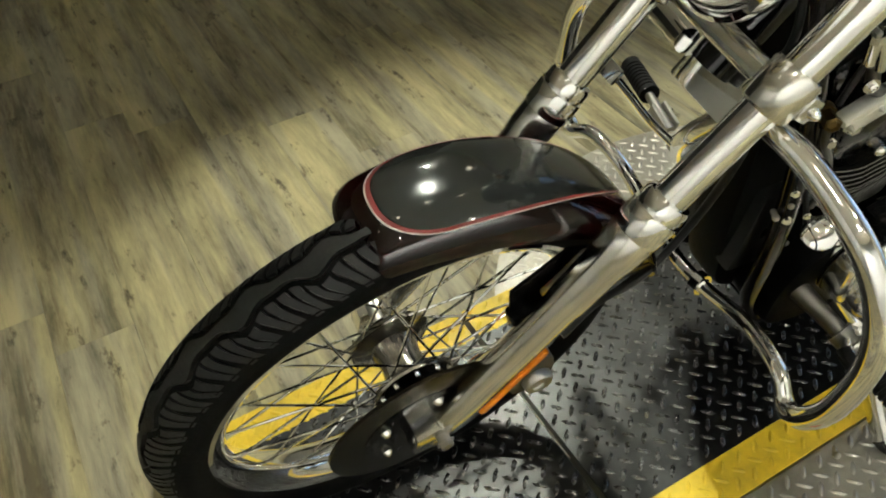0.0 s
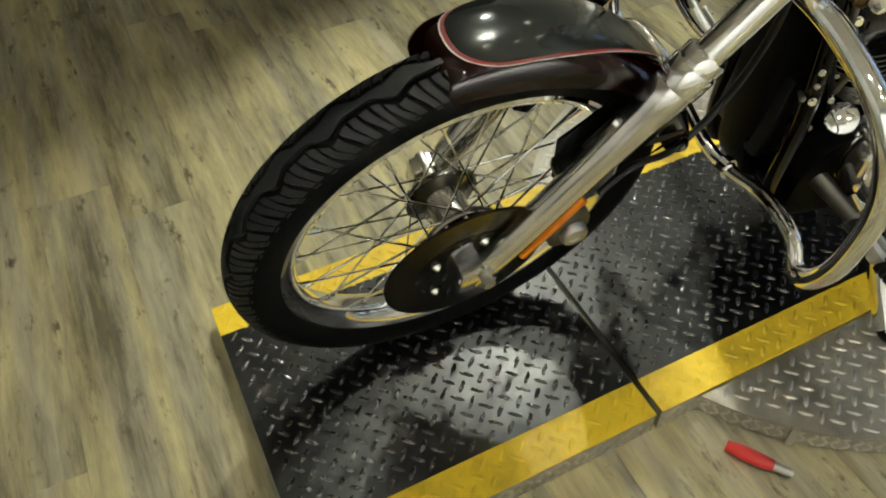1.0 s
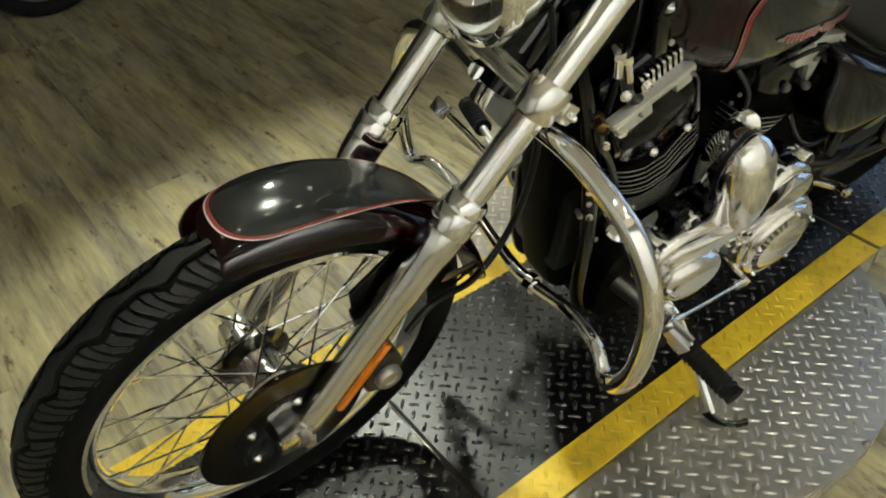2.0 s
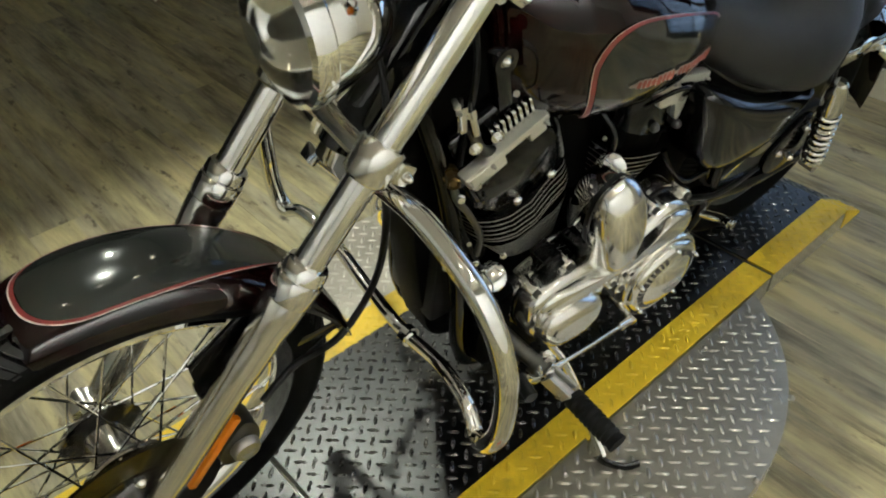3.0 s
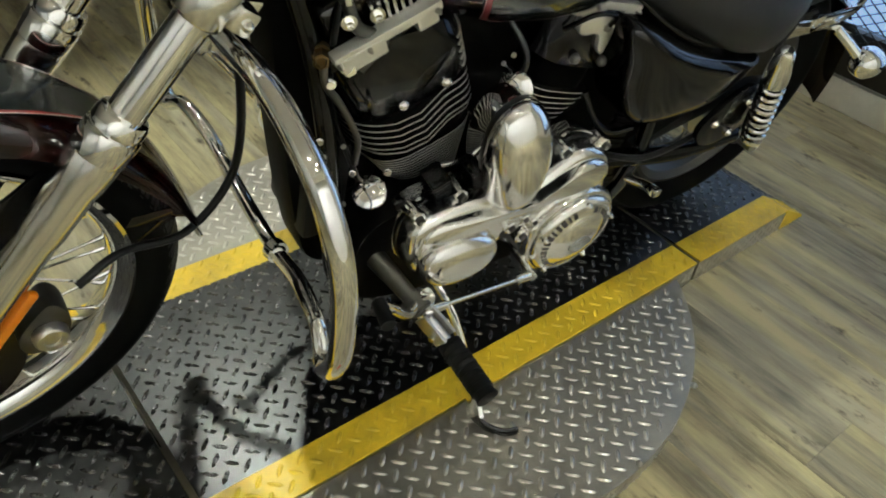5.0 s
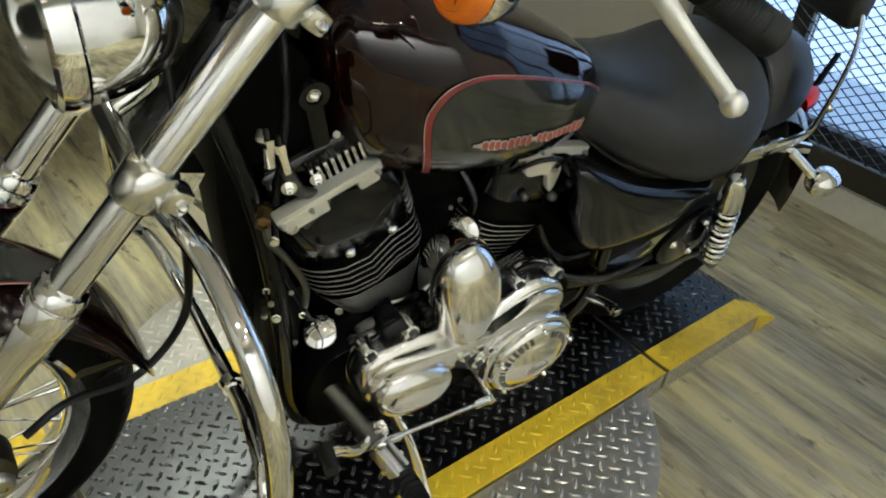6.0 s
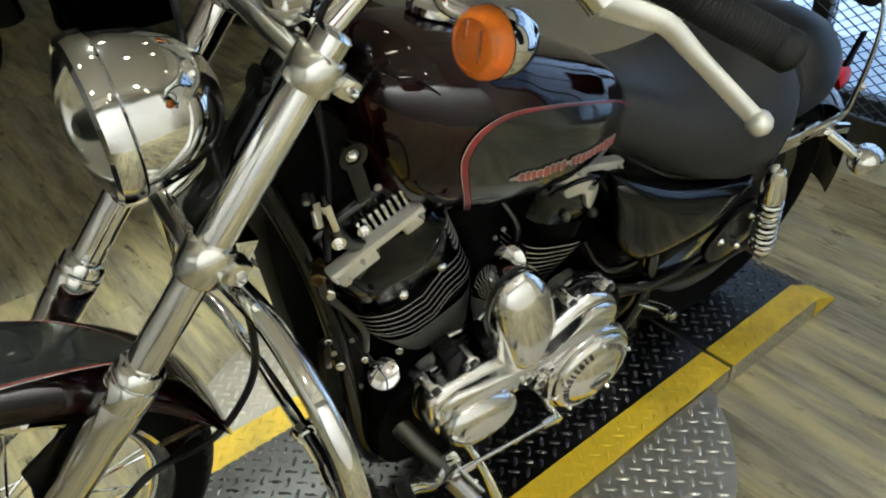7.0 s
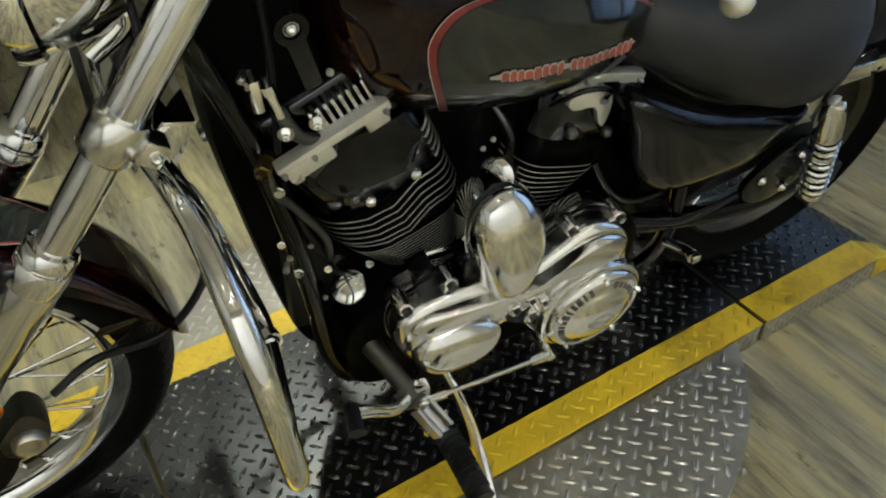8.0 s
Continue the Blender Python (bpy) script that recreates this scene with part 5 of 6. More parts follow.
def cylinder(base, tilt, name, rx, ry, fine, wavy, slope, tall=1.0, gap=0.0135, ribs=8, kink=1.0):
    """Barrel and head, leaning by tilt degrees to the rear: fine fins low down, a few wavy ones above, a smooth head and a ribbed rocker box."""
    ax = Vector((math.sin(radians(tilt)), 0, math.cos(radians(tilt))))
    ux, uy = Vector((ax.z, 0, -ax.x)), Vector((0, 1, 0))
    ax = ax * tall
    b = Vector(base)
    m = Matrix((ux, uy, ax.normalized())).transposed().to_4x4()

    def ring(sx, sy, n=40, e=0.52):
        out = []
        for k in range(n):
            a = 2 * math.pi * k / n
            c, s = math.cos(a), math.sin(a)
            out.append((sx * math.copysign(abs(c) ** e, c), sy * math.copysign(abs(s) ** e, s)))
        return out

    def body(levels):
        bm = bmesh.new()
        rows = [[bm.verts.new(b + ux * p + uy * q + ax * (s - slope * p)) for p, q in ring(sx, sy)] for s, sx, sy in levels]
        for r0, r1 in zip(rows, rows[1:]):
            for k in range(40):
                bm.faces.new((r0[k], r0[(k + 1) % 40], r1[(k + 1) % 40], r1[k]))
        bm.faces.new(rows[0][::-1])
        bm.faces.new(rows[-1])
        return bm

    def half_at(s):
        f = min(1.0, max(0.0, (s - 0.02) / 0.13))
        return rx * (0.56 + 0.44 * f), ry * (0.72 + 0.28 * f)

    cyl = part(name, body([(s, *[h - 0.012 for h in half_at(s)]) for s in (0.0, 0.04, 0.08, 0.12, 0.16, 0.20, 0.23)]), BLACK_CRINKLE, bike, "black cylinder with bright-edged cooling fins")
    part("cylinder_head", body([(0.215, rx - 0.010, ry - 0.010), (0.225, rx, ry - 0.002), (0.32, rx, ry - 0.002), (0.350, rx * 0.92, ry - 0.010)]), BLACK_GLOSS, cyl, "smooth black cylinder head", angle=50)
    fins = [(0.022 + 0.0078 * i, 0.0014, 0.0) for i in range(fine)] + [(0.022 + 0.0078 * fine + 0.006 + gap * i, 0.0018, 1.0) for i in range(wavy)]
    for s, th, wav in fins:
        sx, sy = half_at(s)
        lo, hi = [], []
        bm = bmesh.new()
        for p, q in ring(sx, sy):
            u = p / sx
            g = min(1.0, max(0.0, (u + 0.22) / 0.75))
            w = kink * (wav * (0.040 * g * g * (3 - 2 * g) + 0.20 * sx * max(0.0, -0.22 - u)) + (1 - wav) * 0.22 * sx * max(0.0, u + 0.4)) - slope * p
            lo.append(bm.verts.new(b + ux * p + uy * q + ax * (s - th / 2 + w)))
            hi.append(bm.verts.new(b + ux * p + uy * q + ax * (s + th / 2 + w)))
        bm.faces.new(lo[::-1])
        bm.faces.new(hi)
        for k in range(40):
            bm.faces.new((lo[k], lo[(k + 1) % 40], hi[(k + 1) % 40], hi[k])).material_index = 1
        fin = part("fin", bm, BLACK_CRINKLE, cyl, smooth=False)
        fin.data.materials.append(FIN_EDGE)
    # short fins that stand out of the head on its rear flank only
    arc = [(p, q) for p, q in ring(rx + 0.001, ry + 0.001, 72) if p > 0.80 * rx and q < 0.4 * ry]
    arc.sort(key=lambda w: -math.atan2(w[1], w[0]))
    for i in range(5):
        bm = bmesh.new()
        s0 = 0.226 + 0.0135 * i
        lift = 0.030 - slope * rx * 0.6
        rows = [[bm.verts.new(b + ux * p * k + uy * q * k + ax * (s0 + lift + e)) for p, q in arc] for k, e in ((0.95, -0.0006), (1.0, -0.0006), (1.0, 0.0006), (0.95, 0.0006))]
        for r0, r1 in zip(rows, rows[1:]):
            for k in range(len(arc) - 1):
                bm.faces.new((r0[k], r0[k + 1], r1[k + 1], r1[k]))
        part("head_fin", bm, FIN_EDGE, cyl, smooth=False)
    top = b + ax * 0.352 - ux * 0.014
    part("rocker_box", merge(block((rx * 1.7, ry * 1.8, 0.034), Matrix.Translation(top + ax * 0.012) @ m, 0.008, 3), block((rx * 1.35, ry * 1.4, 0.05), Matrix.Translation(top + ax * 0.048) @ m, 0.014, 3)), BLACK_GLOSS, cyl, "black rocker box")
    trim = part("rocker_trim", merge(block((0.150, 0.020, 0.014), Matrix.Translation(top + ax * 0.024 - uy * (ry * 0.95)) @ m, 0.004, 2), block((0.062, 0.024, 0.024), Matrix.Translation(top + ax * 0.013 - uy * (ry * 0.95) - ux * 0.038) @ m, 0.004, 2), block((0.03, 0.020, 0.022), Matrix.Translation(top + ax * 0.012 - uy * (ry * 0.95) + ux * 0.052) @ m, 0.004, 2)), SATIN_LEVER, cyl, "bright satin rocker trim")
    for q in (-0.070, -0.03, 0.066):
        part("bolt", domebolt(top + ax * 0.020 - uy * (ry * 0.95 + 0.009) + ux * q, (0, -1, 0), 0.0036), STEEL, trim)
    for i in range(ribs):
        part("rocker_rib", block((0.0048, 0.020, 0.036), Matrix.Translation(top + ax * 0.046 - uy * (ry * 0.80) + ux * (-0.008 + 0.0098 * i)) @ m, 0.0018, 1), CHROME, cyl)
    for p, s in ((-0.021, 0.248), (0.046, 0.244)):
        part("head_bolt", lathe([(0, 0.0), (0, 0.0085), (0.006, 0.0085), (0.010, 0.006), (0.013, 0.0)], b + ax * s + ux * p - uy * (ry - 0.003), (-0.3, -1, 0), 18), CHROME if ribs else DARK_STEEL, cyl, "chrome acorn nut" if ribs else "dark acorn nut")
    return cyl


FIN_EDGE = mat("machined_fin_edge", (0.74, 0.73, 0.69), 0.55, 0.85, bump=0.05, scale=160, vary=0.25)
cylinder((0.760, -0.005, 0.374), -23, "front_cylinder", 0.100, 0.088, 14, 6, 0.28)
cylinder((0.925, -0.005, 0.420), 14, "rear_cylinder", 0.084, 0.086, 0, 9, 0.10, 0.72, 0.0165, 0, 0.0)
part("oil_line", rod((0.715, -0.102, 0.462), (0.800, -0.102, 0.456), 0.0045, 10), CHROME, bike, "thin chrome oil line")
for x in (0.705, 0.775):
    lb = part("lifter_block", block((0.030, 0.04, 0.040), Matrix.Translation((x, -0.128, 0.458)) @ Matrix.Rotation(radians(-20), 4, "Y"), 0.004), BLACK_GLOSS, bike, "black finned lifter block")
    for i in range(6):
        part("fin", block((0.033, 0.043, 0.0014), Matrix.Translation((x, -0.128, 0.458)) @ Matrix.Rotation(radians(-20), 4, "Y") @ Matrix.Translation((0, 0, -0.016 + 0.0068 * i)), 0.0), BLACK_GLOSS, lb, smooth=False)

# primary cover with its round clutch cover
PRIM = [(0.650, 0.385), (0.655, 0.335), (0.680, 0.297), (0.750, 0.286), (0.800, 0.295), (0.838, 0.308), (0.872, 0.286), (0.905, 0.240), (0.950, 0.200), (1.000, 0.184), (1.052, 0.198), (1.083, 0.245), (1.084, 0.300), (1.062, 0.350), (1.052, 0.378), (1.046, 0.412), (1.022, 0.446), (0.986, 0.466), (0.950, 0.466), (0.915, 0.446), (0.870, 0.424), (0.800, 0.425), (0.735, 0.431), (0.690, 0.425), (0.662, 0.410)]
prim = part("primary_cover", slab(rounded(PRIM, 5), -0.172, -0.100, 0.022, 6), POLISHED, bike, "polished aluminium primary cover")
# joint line and rear flange that stands a little past the cover
grow = [(0.868 + (x - 0.868) * 1.012, 0.330 + (z - 0.330) * 1.030) for x, z in PRIM]
part("gasket", slab(rounded(grow, 5), -0.132, -0.127, 0.001, 1), BLACK_GLOSS, prim, "dark gasket line")
part("flange", slab(rounded([(0.868 + (x - 0.868) * 1.02, 0.330 + (z - 0.330) * 1.045) for x, z in PRIM], 5), -0.126, -0.095, 0.004, 2), POLISHED, prim, "bright flange behind the cover")
# long raised shoulder that runs from the front end up to the rear ear
SHOULDER = [(0.668, 0.385), (0.700, 0.376), (0.760, 0.388), (0.840, 0.384), (0.905, 0.386), (0.965, 0.398), (1.030, 0.392), (1.034, 0.418), (1.005, 0.444), (0.965, 0.452), (0.925, 0.438), (0.872, 0.412), (0.800, 0.414), (0.735, 0.419), (0.690, 0.414)]
part("shoulder", dome(rounded(SHOULDER, 5), -0.150, -0.170, -0.022, 10, 0.45), POLISHED, prim, "long raised polished shoulder")
# sunken neck that joins the shoulder to the clutch housing
part("clutch_housing", lathe([(0, 0.098), (0.012, 0.098), (0.020, 0.094), (0.022, 0.088)], (0.990, -0.164, 0.285), (0, -1, 0), 56), POLISHED, prim, "round polished clutch housing")
DC = (0.990, -0.182, 0.285)
derby = part("clutch_cover", lathe([(0, 0.088), (0.009, 0.088), (0.015, 0.084), (0.0175, 0.079), (0.0165, 0.076), (0.0225, 0.058), (0.025, 0.055), (0.031, 0.040), (0.035, 0.020), (0.036, 0.0)], DC, (0, -1, 0), 56), POLISHED, prim, "round polished clutch cover with a ring of worn dark marks")
INK = mat("dark_ink", (0.05, 0.045, 0.04), 0.5, vary=0.2)
for k in range(36):
    a = 2 * math.pi * k / 36
    if k % 18 in (0, 1, 17):
        continue
    mm = Matrix.Translation((DC[0] + 0.067 * math.sin(a), DC[1] - 0.0196, DC[2] + 0.067 * math.cos(a))) @ Matrix.Rotation(a, 4, "Y") @ Matrix.Rotation(radians(-18), 4, "X")
    part("mark", block((0.0045 + 0.0022 * (k % 3), 0.0012, 0.0105), mm, 0.0), INK, derby, smooth=False)
part("centre_emblem", merge(block((0.05, 0.002, 0.012), Matrix.Translation((DC[0], DC[1] - 0.0352, DC[2])), 0.0008), lathe([(0, 0.02), (0.0015, 0.02), (0.0015, 0.016), (0, 0.016)], (DC[0], DC[1] - 0.0345, DC[2]), (0, -1, 0), 28, closed=True)), STEEL, derby)
for k in range(5):
    a = 2 * math.pi * k / 5
    part("bolt", domebolt((DC[0] + 0.080 * math.sin(a), DC[1] - 0.016, DC[2] + 0.080 * math.cos(a)), (0, -1, 0), 0.005), CHROME, derby)
insp = part("inspection_cover", shell(rounded([(0.670, 0.345), (0.676, 0.306), (0.705, 0.290), (0.760, 0.289), (0.802, 0.304), (0.815, 0.330), (0.795, 0.360), (0.745, 0.380), (0.695, 0.376)], 5), [(1.0, -0.160), (1.0, -0.178)] + [(math.cos(a) ** 0.5, -0.178 - 0.030 * math.sin(a)) for a in (math.pi / 2 * k / 12 for k in range(1, 12))] + [(0.08, -0.208)], (0.742, 0.335), 0.022), POLISHED, prim, "oval polished inspection cover")
part("slot", block((0.024, 0.003, 0.007), Matrix.Translation((0.738, -0.1985, 0.358)) @ Matrix.Rotation(radians(-14), 4, "Y"), 0.0006), INK, insp)
# flat black slab as the shade between the two round covers, with bosses and bolts
part("hollow_shade", slab(rounded([(0.828, 0.335), (0.850, 0.345), (0.880, 0.330), (0.894, 0.285), (0.890, 0.262), (0.868, 0.292), (0.840, 0.312)], 4), -0.1725, -0.165, 0.001, 1), BLACK_GLOSS, prim, "flat black patch for the shade in the casting's hollow")
for x, z, r in ((0.842, 0.352, 0.013), (0.868, 0.362, 0.010), (0.876, 0.318, 0.015), (0.893, 0.345, 0.009)):
    bs = part("boss", lathe([(0, r), (0.010, r), (0.012, r * 0.8), (0.008, r * 0.7), (0.008, 0.0)], (x, -0.170, z), (0, -1, 0), 20), POLISHED, prim)
    part("bolt", lathe([(0, r * 0.45), (0.006, r * 0.45), (0.007, 0.0)], (x, -0.178, z), (0, -1, 0), 8), INK, bs)
for x, z in ((0.668, 0.418), (0.738, 0.440), (0.842, 0.432), (0.938, 0.462), (1.026, 0.452)):
    ear = part("bolt_ear", lathe([(0, 0.013), (0.030, 0.012), (0.034, 0.010), (0.034, 0.0)], (x, -0.120, z), (0, -1, 0), 18), POLISHED, prim)
    part("bolt", lathe([(0, 0.0075), (0.006, 0.0075), (0.007, 0.006), (0.003, 0.004), (0.003, 0.0)], (x, -0.154, z), (0, -1, 0), 12), DARK_STEEL, ear, "dark socket bolt")
for i in range(5):
    part("casting_rib", block((0.005, 0.012, 0.046 - 0.004 * i), Matrix.Translation((0.874 + 0.0125 * i, -0.168, 0.352 + 0.005 * i)) @ Matrix.Rotation(radians(40), 4, "Y"), 0.002, 2), POLISHED, prim)

# horn cover
HORN = rounded([(0.777, 0.440), (0.758, 0.520), (0.762, 0.575), (0.790, 0.603), (0.820, 0.602), (0.848, 0.577), (0.869, 0.530), (0.873, 0.485), (0.862, 0.440), (0.840, 0.412), (0.800, 0.408)], 6)


HORN_MID = (0.815, 0.512)
horn = part("horn_cover", shell(HORN, [(0.985, -0.150)] + [(math.cos(a) ** 0.80, -0.152 - 0.056 * math.sin(a)) for a in (math.pi / 2 * k / 16 for k in range(16))] + [(0.04, -0.2079)], HORN_MID, 0.055), HORN_CHROME, bike, "polished teardrop horn cover", angle=60)
part("gap_ring", shell(HORN, [(0.955, -0.140), (0.955, -0.1505)], HORN_MID), BLACK_PLASTIC, horn, "black gap behind the cover")
part("back_shell", shell(HORN, [(0.90, -0.100), (1.0, -0.110), (1.015, -0.126), (1.0, -0.142), (0.93, -0.143)], HORN_MID), CHROME, horn, "chrome rear shell", angle=60)

# small engine parts
part("oil_filter", lathe([(-0.03, 0), (-0.03, 0.036), (0.02, 0.037), (0.034, 0.034), (0.040, 0.026), (0.042, 0)], (0.585, -0.02, 0.42), (-0.9, -0.3, -0.1), 28), BLACK_GLOSS, bike, "black oil filter")
part("switch_cap", lathe([(-0.03, 0), (-0.03, 0.010), (-0.010, 0.012), (-0.008, 0.021), (0.0, 0.025), (0.004, 0.024), (0.006, 0.020), (0.008, 0.010), (0.0085, 0.0)], (0.600, -0.112, 0.462), (-0.45, -0.35, 0.80), 28), CHROME, bike, "chrome round cap")
part("throttle_cap", lathe([(-0.028, 0), (-0.028, 0.016), (-0.004, 0.024), (0.003, 0.025), (0.007, 0.020), (0.009, 0.010), (0.0095, 0.0)], (0.812, -0.122, 0.600), (-0.80, -0.45, 0.25), 28), CHROME, bike, "chrome cap")
part("engine_mount", merge(block((0.022, 0.02, 0.09), Matrix.Translation((0.572, -0.088, 0.835)) @ Matrix.Rotation(radians(-14), 4, "Y"), 0.005), lathe([(0, 0.018), (0.006, 0.018), (0.006, 0.010), (0.0, 0.010)], (0.562, -0.100, 0.872), (0, -1, 0), 20, closed=True)), BLACK_GLOSS, bike, "black engine mount plate")
part("mount_bolt", domebolt((0.562, -0.101, 0.872), (0, -1, 0), 0.007), CHROME, bike)
for x, z in ((0.548, 0.735), (0.585, 0.738)):
    part("mount_bolt", merge(lathe([(0, 0.0095), (0.003, 0.0095), (0.003, 0.0)], (x, -0.088, z), (-0.3, -1, 0.1), 20), lathe([(0.003, 0.0058), (0.007, 0.0058), (0.008, 0.0042), (0.004, 0.0034), (0.004, 0.0)], (x, -0.088, z), (-0.3, -1, 0.1), 16)), CHROME, bike, "chrome socket bolt")
part("mount_bracket", tube([(0.545, -0.080, 0.76), (0.565, -0.084, 0.72), (0.60, -0.086, 0.70), (0.57, -0.088, 0.665)], 0.008, 10), DARK_STEEL, bike, "dark steel engine mount bracket")
part("front_shield", slab(rounded([(0.485, 0.88), (0.475, 0.72), (0.495, 0.55), (0.525, 0.36), (0.56, 0.25), (0.64, 0.24), (0.66, 0.45), (0.64, 0.62), (0.62, 0.80), (0.56, 0.90)]), -0.040, 0.040, 0.015, 2), BLACK_CRINKLE, bike, "black shield behind the frame tubes")
part("intake_cover", slab(rounded([(0.64, 0.70), (0.66, 0.80), (0.82, 0.755), (1.00, 0.70), (1.10, 0.62), (1.06, 0.46), (0.90, 0.44), (0.80, 0.50)]), -0.030, 0.050, 0.012, 2), BLACK_CRINKLE, bike, "black intake and wiring cover between the cylinders")
part("battery_box", slab(rounded([(0.96, 0.40), (0.98, 0.62), (1.10, 0.64), (1.16, 0.50), (1.14, 0.34), (1.04, 0.32)]), -0.060, 0.060, 0.012, 2), BLACK_CRINKLE, bike, "black battery box")
for x, z in [(0.511, 0.815), (0.526, 0.505), (0.545, 0.473), (0.598, 0.308)]:
    part("frame_bolt", lathe([(-0.012, 0.004), (0.0, 0.004), (0.0, 0.0052), (0.004, 0.0048), (0.006, 0.003), (0.006, 0.0)], (x, -0.084, z), (-0.4, -0.9, 0.1), 6), STEEL, bike, "small chrome bolt")
for nm, pts, r in (("spark_lead", [(0.700, -0.060, 0.735), (0.760, -0.095, 0.720), (0.830, -0.090, 0.690), (0.890, -0.070, 0.665)], 0.0042), ("spark_lead", [(0.905, -0.088, 0.655), (0.930, -0.112, 0.690), (0.975, -0.112, 0.680), (0.990, -0.092, 0.640)], 0.0042), ("breather_hose", [(0.835, -0.050, 0.660), (0.850, -0.085, 0.620), (0.845, -0.090, 0.570), (0.870, -0.080, 0.530)], 0.0065), ("vent_hose", [(1.005, -0.090, 0.520), (1.030, -0.110, 0.470), (1.070, -0.120, 0.440), (1.130, -0.118, 0.430)], 0.0060)):
    part(nm, tube(pts, r, 10), BLACK_GLOSS, bike, "glossy black hose")
for x, y, z in ((0.819, -0.090, 0.632), (0.805, -0.090, 0.621), (0.814, -0.092, 0.478)):
    part("clip_screw", hexbolt((x, y, z), (-0.2, -1, 0.2), 0.0030, 0.004), STEEL, bike)
# fittings beside the front rocker box: two plated switches, a brass union, a steel pipe and screws down the frame
for a, c, r in (((0.522, -0.080, 0.808), (0.524, -0.086, 0.772), 0.0065), ((0.536, -0.082, 0.798), (0.544, -0.090, 0.760), 0.0055)):
    sw = part("oil_switch", merge(rod(a, c, r, 14), rod(a, Vector(a).lerp(Vector(c), 0.28), r * 1.35, 6)), CHROME, bike, "plated oil pressure switch")
    part("terminal", rod(Vector(a) + Vector((-0.002, 0, 0.012)), a, r * 0.4, 8), DARK_STEEL, sw)
part("union", merge(lathe([(-0.02, 0.0), (-0.02, 0.010), (-0.006, 0.008), (-0.005, 0.0105), (0.004, 0.0105), (0.006, 0.008), (0.002, 0.006), (0.002, 0.0)], (0.516, -0.090, 0.690), (-0.45, -0.85, 0.2), 6), lathe([(-0.03, 0.0), (-0.03, 0.012), (-0.018, 0.012), (-0.018, 0.0)], (0.516, -0.090, 0.690), (-0.45, -0.85, 0.2), 16)), BRASS, bike, "dull brass pipe union")
part("oil_pipe", tube([(0.523, -0.084, 0.675), (0.526, -0.090, 0.652), (0.549, -0.092, 0.616), (0.580, -0.092, 0.552), (0.586, -0.086, 0.500)], 0.0050, 12), DARK_STEEL, bike, "dark steel oil pipe")
for x, z, r in ((0.553, 0.673, 0.0085), (0.530, 0.655, 0.006), (0.523, 0.565, 0.0045), (0.531, 0.535, 0.0035), (0.540, 0.501, 0.0055), (0.580, 0.489, 0.0045), (0.560, 0.545, 0.003), (0.549, 0.470, 0.004), (0.572, 0.430, 0.0035), (0.602, 0.803, 0.0035), (0.640, 0.470, 0.005)):
    part("frame_screw", hexbolt((x, -0.092, z), (-0.35, -0.9, 0.2), r, r), CHROME if r > 0.004 else STEEL, bike)
# cast bracket at the rear rocker box, with a lead looped over it
rb = part("rear_rocker_bracket", slab(rounded([(0.930, 0.668), (0.985, 0.668), (1.002, 0.640), (0.996, 0.600), (0.984, 0.612), (0.972, 0.640), (0.935, 0.646)], 3), -0.098, -0.070, 0.005, 2), SATIN_LEVER, bike, "bright cast bracket on the rear rocker box")
part("bolt", hexbolt((0.985, -0.098, 0.650), (0, -1, 0), 0.006, 0.005), STEEL, rb)
part("electrics_box", block((0.07, 0.12, 0.18), Matrix.Translation((0.565, 0, 0.42)), 0.012, 2), BLACK_PLASTIC, bike, "black electrics box")
part("exhaust_pipe", merge(tube([(0.60, 0.02, 0.60), (0.55, 0.06, 0.55), (0.56, 0.13, 0.42), (0.68, 0.17, 0.28), (0.95, 0.18, 0.22), (1.35, 0.19, 0.22), (1.75, 0.20, 0.27)], 0.022, 16), tube([(1.02, 0.03, 0.52), (1.06, 0.10, 0.44), (1.02, 0.17, 0.32), (1.10, 0.19, 0.30), (1.40, 0.195, 0.31), (1.75, 0.20, 0.35)], 0.022, 16)), CHROME, bike, "chrome exhaust pipes")
part("air_cleaner", lathe([(0, 0.0), (0, 0.085), (0.03, 0.088), (0.045, 0.08), (0.05, 0.06), (0.052, 0.0)], (0.82, 0.12, 0.62), (0, 1, 0), 36), CHROME, bike, "chrome air cleaner")

